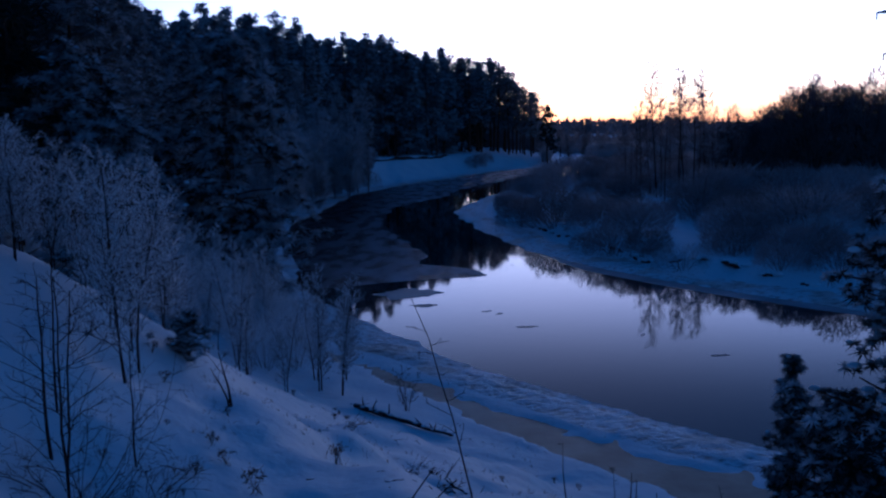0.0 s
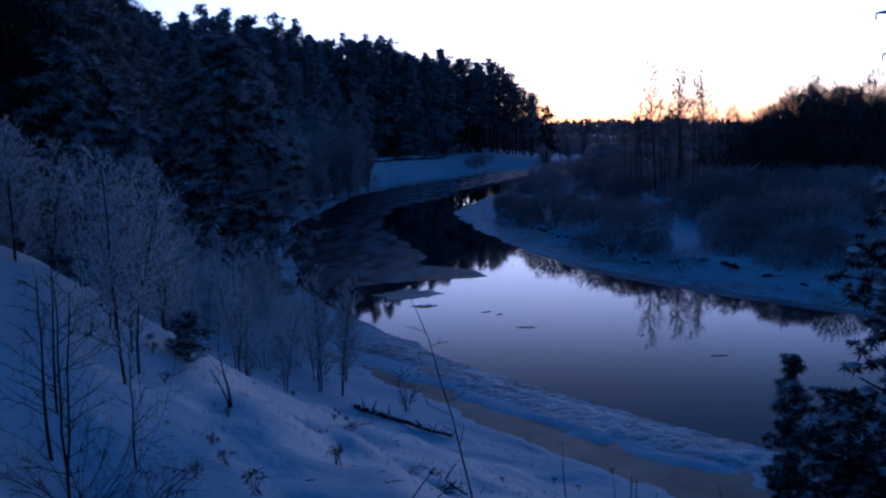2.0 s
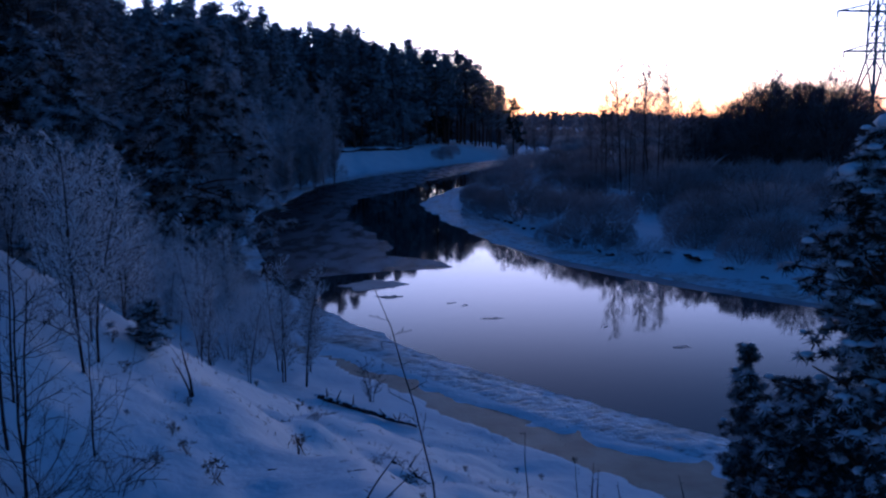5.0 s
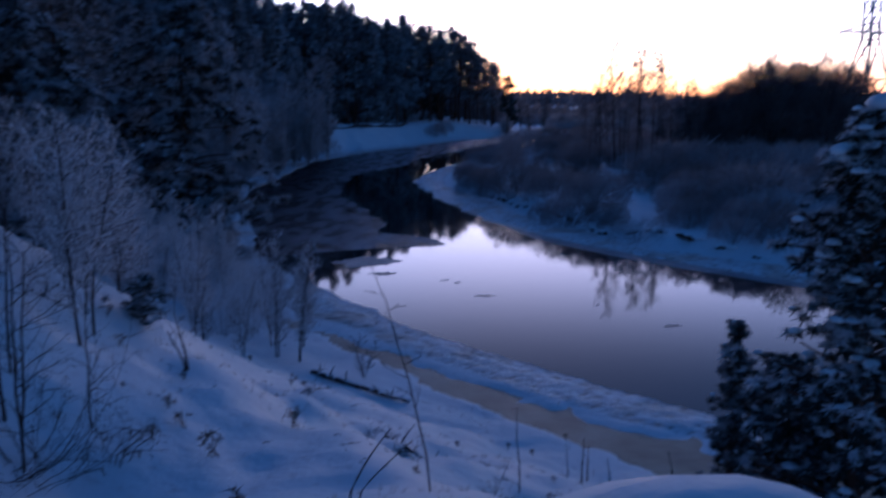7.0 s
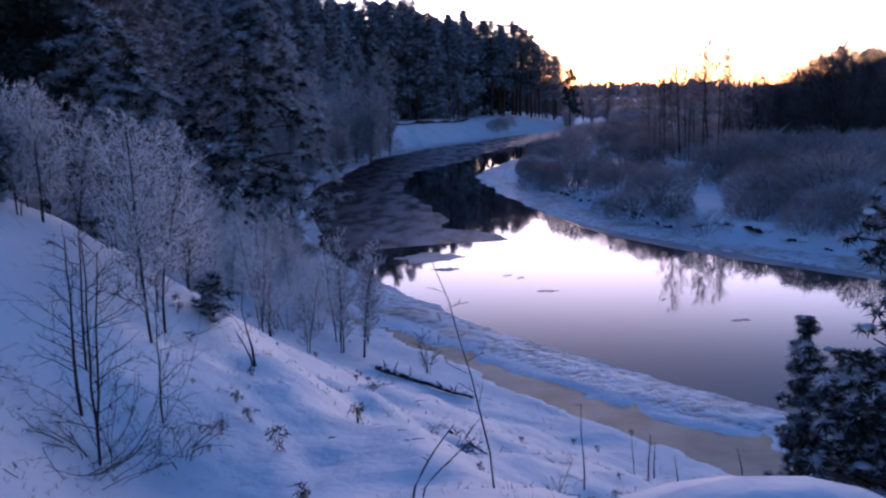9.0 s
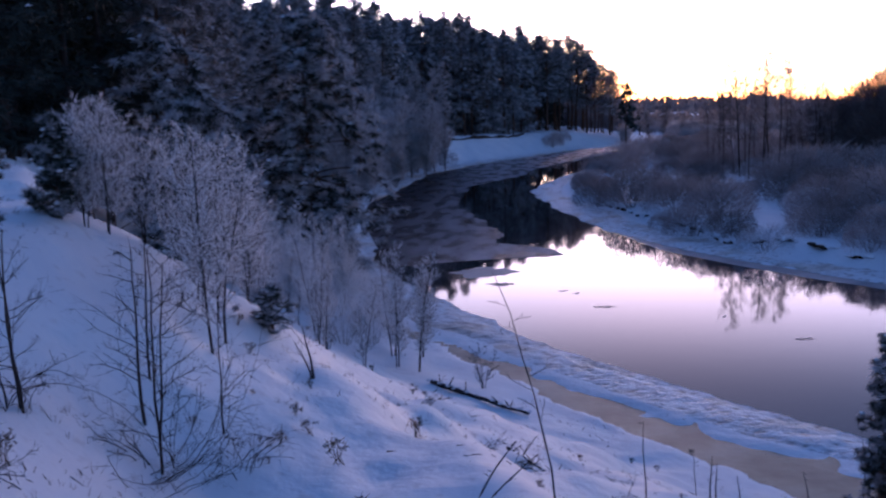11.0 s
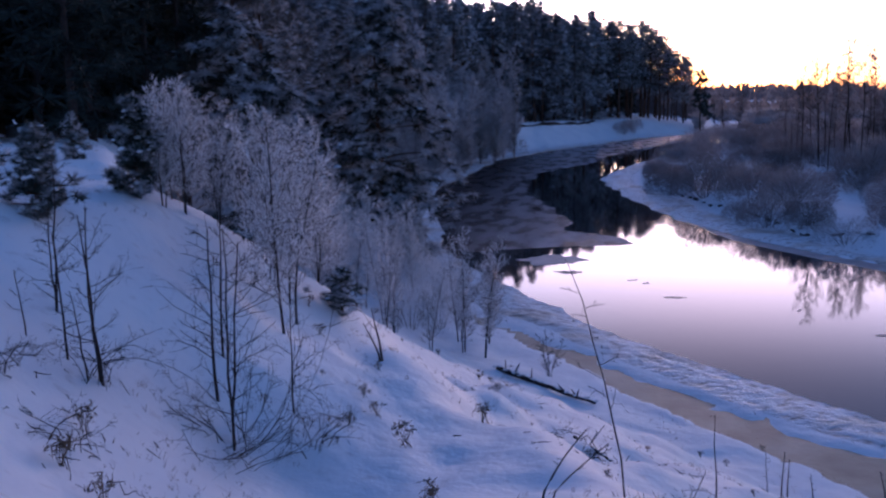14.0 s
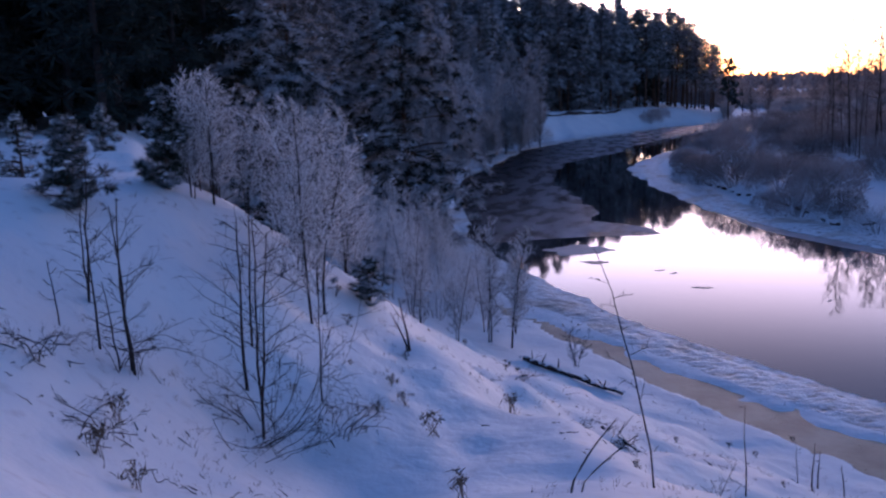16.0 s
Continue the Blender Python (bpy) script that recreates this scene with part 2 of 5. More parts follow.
RIGHT_LINE = np.stack([right_shore(_sy), _sy], 1)


def shore_distance(x, y, line):
    best = np.full(x.shape, 1e9)
    for a, b in zip(line[:-1], line[1:]):
        d = b - a
        u = np.clip(((x - a[0]) * d[0] + (y - a[1]) * d[1]) / (d @ d), 0, 1)
        best = np.minimum(best, (x - a[0] - u * d[0]) ** 2 + (y - a[1] - u * d[1]) ** 2)
    return np.sqrt(best)


def bump(x, y, cx, cy, rx, ry, turn=0.0):
    c, s = math.cos(radians(turn)), math.sin(radians(turn))
    u, v = (x - cx) * c + (y - cy) * s, -(x - cx) * s + (y - cy) * c
    return np.exp(-(u / rx) ** 2 - (v / ry) ** 2)


# height over the shore distance on the near slope: foot, terrace, convex flank, lip
slope_profile = hermite([0, 4.6, 7, 9.4, 11.4, 15, 17.8, 20, 22, 24, 25.6, 27.2, 30, 40, 90], [0, 0.12, 0.5, 1.0, 2.0, 3.6, 4.8, 5.8, 6.8, 7.8, 8.7, 9.25, 9.4, 9.4, 9.4])


def land(x, y):
    """Height of the ground: the high wooded bank, the river bed at z below 0, the low bank opposite."""
    x, y = np.asarray(x, float), np.asarray(y, float)
    # true distance where the shore is near enough to matter
    on_left = (x < left_shore(y)) | (y > 278)
    on_right = (x > right_shore(y)) & ~on_left
    dl, dr = shore_distance(x, y, LEFT_LINE), shore_distance(x, y, RIGHT_LINE)
    # high bank
    top = 9.35 - 3.8 * step(60, 175, y) - 1.15 * step(175, 235, y)
    top = top - (2.0 * step(0.05, 0.115, x / np.maximum(y, 1.0)) + 1.4 * step(0.10, 0.15, x / np.maximum(y, 1.0))) * step(190, 215, y)
    near = 1 - step(45, 75, y)
    far = step(120, 160, y)
    wide = 21.5 * near + (1 - near) * (20 * (1 - far) + 11 * far)
    flat = 4.6 * near + (1 - near) * (1.5 + 0.8 * far)
    s = (dl - flat) / wide
    convex = slope_profile(dl) / 9.35
    plain = step(0, 1, s)
    z = top * (near * convex + (1 - near) * plain)
    z = z + (0.11 + 0.05 * value_noise(x, y, 1.3, 5)) * step(0.0, 1.0, dl) * (1 - step(flat, flat + 3, dl))
    # hollow in front of the bank's edge, spur beyond it, lip at the viewer's feet
    z = z - 1.7 * bump(x, y, -3.9, 9.0, 2.9, 3.2, -20)
    z = z + 2.1 * bump(x, y, -10.3, 17.2, 5.0, 4.8) + 1.0 * bump(x, y, -7.0, 21.5, 2.6, 4.5, 0)
    # the level clearing between the lip and the wood
    az, d = np.degrees(np.arctan2(-x, np.maximum(y, 0.1))), np.hypot(x, y)
    level = step(25.5, 30.5, az + 0.6 * value_noise(x, y, 6, 15)) * step(13.5, 19, d) * (1 - step(80, 110, d))
    z = z * (1 - level) + (9.25 + 0.12 * value_noise(x, y, 7.0, 16)) * level
    z = z + 0.83 * bump(x, y, 1.35, 3.0, 1.5, 0.8, -20) - 0.65 * bump(x, y, -1.7, 4.0, 1.9, 1.5) - 0.75 * bump(x, y, -3.1, 5.7, 2.3, 1.5, -30)
    # slumped face of the bank at the bend
    z = z + far * step(0.5, 3, dl) * (1 - step(9, 13, dl)) * (0.35 * value_noise(x, y, 4.0, 51) + 0.2 * value_noise(x, y, 1.7, 52))
    rough = step(3, 10, dl) * (0.35 + 0.65 * step(3, 9, np.hypot(x, y)))
    z = z + rough * (0.28 * value_noise(x, y, 6.5, 1) + 0.10 * value_noise(x, y, 2.1, 2) + 0.06 * value_noise(x, y, 0.8, 3))
    # drifts and runnels down the slope
    fall = (x * 0.76 + y * 0.65) * 0.22
    z = z + rough * (1 - step(20, 27, dl)) * near * (0.15 * value_noise(x * 0.65 - y * 0.76, fall, 1.7, 41) + 0.10 * value_noise(x, y, 0.95, 42) + 0.06 * value_noise(x, y, 0.5, 44)
                                                      + 0.30 * bump(x, y, -1.5, 18, 3.2, 6.0, 25) * value_noise(x * 0.65 - y * 0.76, fall * 1.6, 1.1, 43))
    # the long drift crest that slants down the slope, with scooped pits on its river side
    off, run = (x + 5) * 0.777 + (y - 17.5) * 0.63, (x + 5) * 0.63 - (y - 17.5) * 0.777
    off = off + 0.35 * value_noise(run, run * 0, 2.0, 45)
    there = step(-5.0, 2.5, run) * (1 - step(7.5, 9.5, run))
    pits = 0.5 + 0.5 * value_noise(x, y, 1.1, 46)
    z = z + there * (0.22 * np.exp(-(off / 0.9) ** 2) - (0.10 + 0.36 * pits) * np.exp(-((off - 1.45) / 0.8) ** 2) - 0.34 * pits * np.exp(-((off - 2.9) / 0.9) ** 2))
    z = z + rough * 0.5 * step(45, 90, dl) * value_noise(x, y, 25, 9)
    # low bank opposite
    zr = 0.12 + 0.9 * step(5.0, 7.0, dr + 0.6 + 1.7 * (1 - step(62, 95, y)) + 1.2 * value_noise(x, y, 4, 7)) + 1.3 * step(12, 60, dr) + 1.2 * step(90, 220, dr)
    zr = zr + 4.6 * step(70, 110, x) * step(120, 170, y)
    zr = zr + step(4, 7, dr) * (0.30 * value_noise(x, y, 3.1, 11) + 0.12 * value_noise(x, y, 1.2, 12)) + 0.03 * value_noise(x, y, 0.8, 13)
    bed = -0.02 - 1.2 * step(0, 6, np.minimum(dl, dr))
    out = np.where(on_left, z, np.where(on_right, zr, bed))
    # the overflow channel of yellow ice along the foot of the near slope
    channel = step(-1.2, -0.7, -np.abs(dl - 4.0 - 0.7 * value_noise(x, y, 5, 21) - 0.5 * value_noise(x, y, 1.6, 22) - 0.3 * value_noise(x, y, 0.6, 24)) / (0.62 + 1.25 * step(0, 9, x) + 0.25 * value_noise(x, y, 7, 23))) * near * on_left
    return out * (1 - channel) + 0.02 * channel


# ---- building blocks ----
def unit(v):
    return v / (np.linalg.norm(v, axis=-1, keepdims=True) + 1e-9)


class Net:
    """Gathers vertices and faces, then becomes one mesh."""

    def __init__(self):
        self.v, self.f, self.count = [], [], 0

    def add(self, verts, faces):
        verts = np.asarray(verts, float).reshape(-1, 3)
        self.f.extend((np.asarray(faces) + self.count).tolist())
        self.v.append(verts)
        self.count += len(verts)

    def tube(self, path, radii, sides=5):
        path = np.asarray(path, float)
        way = np.gradient(path, axis=0)
        way /= np.linalg.norm(way, axis=1)[:, None] + 1e-9
        ref = np.where(np.abs(way[:, 2:3]) > 0.9, [[1.0, 0, 0]], [[0, 0, 1.0]])
        a = np.cross(way, ref)
        a /= np.linalg.norm(a, axis=1)[:, None] + 1e-9
        b = np.cross(way, a)
        t = np.arange(sides) * 2 * math.pi / sides
        ring = path[:, None] + np.asarray(radii)[:, None, None] * (np.cos(t)[None, :, None] * a[:, None] + np.sin(t)[None, :, None] * b[:, None])
        k = len(path)
        faces = [(i * sides + j, i * sides + (j + 1) % sides, (i + 1) * sides + (j + 1) % sides, (i + 1) * sides + j) for i in range(k - 1) for j in range(sides)]
        faces += [tuple(range(sides))[::-1], tuple((k - 1) * sides + j for j in range(sides))]
        verts = ring.reshape(-1, 3)
        self.f.extend([tuple(q + self.count for q in fc) for fc in faces])
        self.v.append(verts)
        self.count += len(verts)

    def slivers(self, base, tip, width, rng):
        """Thin pointed twigs or needles, one triangle each."""
        d = tip - base
        side = np.cross(d, rng.normal(size=d.shape))
        side *= (np.asarray(width) / (np.linalg.norm(side, axis=1) + 1e-9))[:, None] * 0.5
        v = np.stack([base - side, base + side, tip], 1).reshape(-1, 3)
        self.add(v, np.arange(len(v)).reshape(-1, 3))

    def lumps(self, c, r, high, rng, under=True):
        """Low snow caps: a ring of five and a crown point, uneven."""
        k = len(c)
        if under:
            # close to the viewer: rounder caps of two rings
            t = np.arange(8) * 2 * math.pi / 8 + rng.uniform(0, 6, (k, 1))
            w = r[:, None] * rng.uniform(0.8, 1.15, (k, 8))
            rings = [np.stack([c[:, :1] + q * w * np.cos(t), c[:, 1:2] + q * w * np.sin(t), c[:, 2:] + f * high[:, None] * rng.uniform(0.8, 1.1, (k, 8))], 2) for q, f in ((0.8, -0.45), (1.0, -0.1), (0.72, 0.42))]
            ends = [(c + np.stack([0 * r, 0 * r, f * high], 1))[:, None] for f in (0.72, -0.6)]
            v = np.concatenate(rings + ends, 1).reshape(-1, 3)
            one = [(24, 16 + i, 16 + (i + 1) % 8) for i in range(8)] + [(25, (i + 1) % 8, i) for i in range(8)]
            for a in (0, 8):
                one += [(a + i, a + (i + 1) % 8, a + 8 + (i + 1) % 8) for i in range(8)] + [(a + i, a + 8 + (i + 1) % 8, a + 8 + i) for i in range(8)]
            self.add(v, (np.array(one)[None] + 26 * np.arange(k)[:, None, None]).reshape(-1, 3))
            return
        t = np.arange(5) * 2 * math.pi / 5 + rng.uniform(0, 6, (k, 1))
        rr = r[:, None] * rng.uniform(0.7, 1.25, (k, 5))
        ring = np.stack([c[:, :1] + rr * np.cos(t), c[:, 1:2] + rr * np.sin(t), c[:, 2:] - high[:, None] * rng.uniform(0.1, 0.6, (k, 5))], 2)
        top = (c + np.stack([rng.normal(0, 0.15, k) * r, rng.normal(0, 0.15, k) * r, high * 0.6], 1))[:, None]
        low = (c - np.stack([0 * r, 0 * r, high * 0.7], 1))[:, None]
        v = np.concatenate([ring, top, low], 1).reshape(-1, 3)
        one = np.array([(i, (i + 1) % 5, 5) for i in range(5)])
        self.add(v, (one[None] + 7 * np.arange(k)[:, None, None]).reshape(-1, 3))

    def mesh(self, name, mat, smooth=False, over=None, which=None):
        """over: a second material, for the faces that which picks."""
        me = bpy.data.meshes.new(name)
        me.from_pydata(np.concatenate(self.v).tolist(), [], self.f)
        me.materials.append(mat)
        if smooth:
            me.polygons.foreach_set("use_smooth", [True] * len(me.polygons))
        if over:
            me.materials.append(over)
            me.polygons.foreach_set("material_index", np.asarray(which, np.int32))
        me.update()
        return me


def part(name, net, mat, parent=None, label="", smooth=False, over=None, which=None):
    ob = new(name, net.mesh(name, mat, smooth, over, which))
    if parent:
        ob.parent = parent
    return tagged(ob, label=label)


def thing(name, label, category, group="", kind=""):
    return tagged(new(name), label, category, group, kind)


def on_land(x, y, sink=0.0):
    return float(land(np.array([x]), np.array([y]))[0]) - sink


# ---- the ground, one sheet to the horizon ----
def stretched(lo, hi, fine, growth, limit):
    """Grid lines: even between lo and hi, then ever wider out to the limit."""
    a = list(np.arange(lo, hi, fine))
    s, p = fine, a[-1]
    while p < limit:
        s *= growth
        p += s
        a.append(p)
    s, p = fine, a[0]
    left = []
    while p > -limit:
        s *= growth
        p -= s
        left.append(p)
    return np.array(left[::-1] + a)


gx, gy = stretched(-13, 10, 0.22, 1.055, 4500), stretched(3, 34, 0.22, 1.05, 4500)
# finer again over the cut bank at the bend
gx, gy = np.unique(np.concatenate([gx, np.arange(-26, 30, 1.1)])), np.unique(np.concatenate([gy, np.arange(165, 250, 1.3)]))
GX, GY = np.meshgrid(gx, gy)
GZ = np.concatenate([land(a, b) for a, b in zip(np.array_split(GX, 8), np.array_split(GY, 8))])
nx, ny = len(gx), len(gy)
ids = np.arange(nx * ny).reshape(ny, nx)
g = Net()
g.add(np.stack([GX, GY, GZ], 2).reshape(-1, 3), np.stack([ids[:-1, :-1], ids[:-1, 1:], ids[1:, 1:], ids[1:, :-1]], 2).reshape(-1, 4))
tagged(part("ground", g, SNOW, smooth=True), "snow-covered high river bank and low floodplain", "ground", kind="structure")


def ribbon(name, y0, y1, left, right, z, mat, rows, cols, label, category, kind="", lift=0.0, seed=0):
    """A sheet between two edges x = left(y) and x = right(y)."""
    g, ys = Net(), np.linspace(y0, y1, rows)
    u = np.linspace(0, 1, cols)
    X = left(ys)[:, None] * (1 - u) + right(ys)[:, None] * u
    Y = np.repeat(ys[:, None], cols, 1)
    Z = z + lift * value_noise(X, Y, 0.9, seed)
    i = np.arange(rows * cols).reshape(rows, cols)
    g.add(np.stack([X, Y, Z], 2).reshape(-1, 3), np.stack([i[:-1, :-1], i[:-1, 1:], i[1:, 1:], i[1:, :-1]], 2).reshape(-1, 4))
    return tagged(part(name, g, mat, smooth=True), label, category, kind=kind)


# river water under everything low
ribbon("water", -60, 278, lambda y: left_shore(y) - 2, lambda y: right_shore(y) + 2, 0.0, WATER, 160, 12,
       "calm dark river mirroring the dusk sky", "river", "structure")
# yellow overflow ice shows where the snow along the foot of the slope dips
ribbon("overflow_ice", 16, 62, lambda y: left_shore(y) - 9.0, lambda y: left_shore(y) - 1.6, 0.06, YELLOW, 160, 20,
       "yellowish wet overflow ice between shore and slope", "ice", "structure")


def draped(name, y0, y1, left, right, lift, mat, rows, cols, label, category):
    """A crust of ice and snow that follows the ground between two edges, with a lumpy broken rim."""
    g, ys = Net(), np.linspace(y0, y1, rows)
    u = np.linspace(0, 1, cols)
    X = left(ys)[:, None] * (1 - u) + right(ys)[:, None] * u
    Y = np.repeat(ys[:, None], cols, 1)
    Z = np.maximum(land(X, Y), 0.04) + lift * np.minimum(1, 4 * u)[None, :] + np.minimum(1, 3 * u)[None, :] * (0.035 * value_noise(X, Y, 0.7, 71) + 0.035 * value_noise(X, Y, 0.28, 72))
    i = np.arange(rows * cols).reshape(rows, cols)
    g.add(np.stack([X, Y, Z], 2).reshape(-1, 3), np.stack([i[:-1, :-1], i[:-1, 1:], i[1:, 1:], i[1:, :-1]], 2).reshape(-1, 4))
    for edge in (0, cols - 1):
        top = np.stack([X[:, edge], Y[:, edge], Z[:, edge]], 1)
        low = top - [0, 0, 0.25]
        k = np.arange(rows - 1)
        g.add(np.concatenate([top, low]), np.stack([k, k + 1, k + 1 + rows, k + rows], 1))
    return tagged(part(name, g, mat, smooth=True), label, category, kind="structure")


def ragged(f, off, amount, size, seed):
    return lambda y: f(y) + off + amount * value_noise(y, y * 0, size, seed) + amount * 0.5 * value_noise(y, y * 0, size * 0.3, seed + 1)


draped("shore_ice", 14, 70, ragged(left_shore, -3.1, 0.5, 5, 81), ragged(left_shore, 0.15, 0.25, 2.5, 82), 0.06, SHELF, 420, 22,
       "rough snowy ice shelf along the near shore", "ice")
draped("shore_ice", 70, 250, ragged(left_shore, -1.8, 0.5, 9, 83), ragged(left_shore, 1.0, 0.6, 12, 84), 0.05, SHELF, 300, 8,
       "snowy ice shelf along the far shore of the bend", "ice")
draped("shore_ice", 34, 190, ragged(right_shore, -0.6, 0.7, 8, 85), ragged(right_shore, 3.1, 0.8, 6, 86), 0.05, SHELF, 420, 14,
       "broad snowy ice shelf along the low bank", "ice")


ribbon("thin_ice", 126.5, 262, ragged(left_shore, 0.2, 0.3, 9, 87), ragged(bend_ice, 0.0, 0.7, 7, 88), 0.012, THIN, 260, 10,
       "dull grey ice lining the outer shore of the bend", "ice", "structure")
# the thin ice sheet that reaches out from the near shore of the bend, and the dull margin along the low bank
tongue = hermite([62.2, 63.4, 64.9, 65.5, 67.5, 70.6, 72.8, 74.7, 76.7, 82.9, 90.1, 98.1, 110.9, 126.9],
                 [-7.4, -5.5, -1.0, 2.1, 2.9, 1.2, -1.5, -1.9, -1.5, -2.8, -4.2, -6.3, -7.5, -7.0])
ribbon("thin_ice", 62.3, 126.5, ragged(left_shore, 0.2, 0.2, 7, 93), ragged(tongue, 0.0, 0.45, 1.6, 94), 0.013, THIN, 420, 30,
       "grey thin ice sheet with ragged tongues on the dark water", "ice", "structure")
ribbon("thin_ice", 38, 92, (lambda y: ragged(right_shore, -0.5, 0.3, 5, 95)(y) - 2.2 * (1 - step(60, 88, y))), ragged(right_shore, -0.2, 0.1, 5, 96), 0.013, MARGIN, 300, 6,
       "dull grey ice margin along the low bank's shelf", "ice", "structure")
# dark soil under the overhanging turf of the bank's rim
g = Net()
brink = LEFT_LINE[(LEFT_LINE[:, 1] > 187) & (LEFT_LINE[:, 1] < 224)]
way = unit(np.gradient(brink, axis=0))
rim = brink + np.column_stack([-way[:, 1], way[:, 0]]) * 10.7
span = np.linspace(0, len(rim) - 1, 160)
rim = np.column_stack([np.interp(span, range(len(rim)), rim[:, i]) for i in (0, 1)])
lip = np.column_stack([rim, land(rim[:, 0], rim[:, 1]) + 0.22 + 0.12 * value_noise(span, span * 0, 5, 91)])
g.tube(lip, 0.38 + 0.25 * value_noise(span, span * 0, 4, 92), 6)
tagged(part("bank_rim", g, SOIL), "dark overhanging soil edge of the eroded bank", "bank", kind="structure")


def sheet(name, cx, cy, rx, ry, turn, z, mat, seed, label, thick=0.03, rings=9, spokes=72, rag=0.3):
    """A floating floe with a ragged outline, as a thin slab."""
    t = np.linspace(0, 2 * math.pi, spokes, endpoint=False)
    edge = 1 + rag * value_noise(np.cos(t) * 2 + seed * 7, np.sin(t) * 2, 1.0, seed) + rag * 0.5 * value_noise(np.cos(t) * 7 + seed, np.sin(t) * 7, 1.0, seed + 1)
    c, s = math.cos(radians(turn)), math.sin(radians(turn))
    g, rows = Net(), []
    for q in np.linspace(0.06, 1, rings):
        px, py = rx * q * edge * np.cos(t), ry * q * edge * np.sin(t)
        rows.append(np.stack([cx + px * c - py * s, cy + px * s + py * c, np.full(spokes, z)], 1))
    low = rows[-1].copy()
    low[:, 2] = z - thick
    rows.append(low)
    i = np.arange(len(rows) * spokes).reshape(len(rows), spokes)
    j = np.roll(i, -1, 1)
    g.add(np.concatenate(rows), np.stack([i[:-1], j[:-1], j[1:], i[1:]], 2).reshape(-1, 4))
    g.f.append(tuple(range(spokes)))
    return tagged(part(name, g, mat, smooth=False), label, "ice", "ice on the river")


# ---- plants: one function a kind ----
def pine(name, seed, high, bare, reach, limbs, clumps, needles, size, snow, label, group="", mats=(None, None), droop=0.25, category="pine tree", lump=1.0, cone=0.25, blade=0.34, frost=0.0, along=0.0, scatter=0.15, cushions=0, bark=None, sag=0.3):
    """A pine: trunk, limbs, needle clumps along the limbs, snow lying on them.
    bare: fraction of the trunk without foliage; reach: longest limb; size: a clump's radius."""
    rng = np.random.default_rng(seed)
    tree = thing(name, label, category, group)
    trunk, crown, load = Net(), Net(), Net()
    z = np.linspace(-0.4, high * 0.97, 9)
    sway = np.cumsum(rng.normal(0, high * 0.004, (9, 2)), 0) * (z > 0)[:, None]
    r0 = 0.012 * high + 0.02
    trunk.tube(np.column_stack([sway, z]), np.maximum(r0 * (1 - z / high) ** 0.8, 0.012), 7)
    centres, radii, ways, boughs, outer = [], [], [], [], []
    for k in range(limbs):
        f = bare + (1 - bare) * np.clip((k + rng.uniform(-1.5, 2.5)) / limbs, 0, 1) ** 0.9
        f = min(f, 0.985)
        s = (f - bare) / (1 - bare)
        shape = (0.5 + 0.5 * min(1, s / 0.3)) * (1 - s ** 2.0) ** 0.75 * (1 - cone * s) + 0.07
        length = reach * shape * rng.uniform(0.55, 1.25)
        a = rng.uniform(0, 6.28)
        up = rng.uniform(-0.05, 0.35) + 0.5 * s
        root = np.array([np.interp(f * high, z, sway[:, 0]), np.interp(f * high, z, sway[:, 1]), f * high])
        q = np.linspace(0, 1, 5)[:, None]
        path = root + length * (q * [math.cos(a), math.sin(a), up] + q ** 2 * [0, 0, -droop - 0.3 * up])
        path[1:] += rng.normal(0, 0.03 * length, (4, 3))
        boughs.append((s, path))
        trunk.tube(path, np.linspace(0.32 * r0 * (1 - s) + 0.008, 0.006, 5), 4)
        for j in range(clumps):
            u = 0.3 + 0.75 * (j + rng.uniform(0, 1)) / clumps
            c = np.array([np.interp(min(u, 1), q[:, 0], path[:, i]) for i in range(3)]) + rng.normal(0, scatter * length + 0.15 * size, 3)
            centres.append(c)
            outer.append(min(u, 1.0))
            ways.append([math.cos(a), math.sin(a), -0.15])
            radii.append(size * rng.uniform(0.7, 1.25) * (1.05 - 0.35 * s))
    for k in range(max(2, clumps)):
        centres.append(np.array([sway[-1, 0], sway[-1, 1], high * rng.uniform(0.93, 1.0)]) + rng.normal(0, 0.2 * size, 3))
        radii.append(size * 0.55)
        outer.append(0.8)
        ways.append([0, 0, 1.2])
    c, r = np.array(centres), np.array(radii)
    m = len(c)
    # needles spray outward along their bough
    d = unit(rng.normal(size=(m, needles, 3)) * [1, 1, 0.75] + [0, 0, 0.15] + along * np.array(ways)[:, None])
    base = c[:, None] + d * r[:, None, None] * rng.uniform(0.0, 0.35, (m, needles, 1))
    out = rng.uniform(0.6, 1.35, (m, needles, 1))
    tip = c[:, None] + (d * [1, 1, 0.85] - out * [0, 0, sag * 0.5]) * r[:, None, None] * out
    crown.slivers(base.reshape(-1, 3), tip.reshape(-1, 3), np.repeat(r * blade, needles), rng)
    # each spray has its own tilt, and frost and snow cling to the side that looks up and out
    face = unit(np.array(ways) * rng.uniform(0, 1.1, (m, 1)) + [0, 0, 1.0] + rng.normal(0, 0.4, (m, 3)))
    rimy = ((d * face[:, None]).sum(2) + rng.normal(0, 0.3, (m, needles)) > 0.85 - frost * (1.7 * np.array(outer)[:, None] - 0.25) + rng.normal(0, 0.4, (m, 1))).reshape(-1) if frost else None
    per = max(1, int(round(snow)))
    lc = c[:, None] + np.concatenate([rng.normal(0, 0.42, (m, per, 2)), rng.uniform(0.12, 0.42, (m, per, 1))], 2) * r[:, None, None]
    lr = np.repeat(r, per) * rng.uniform(0.28, 0.62, m * per) ** 1.4 * lump
    keep = rng.uniform(size=m * per) < min(1, snow / per)
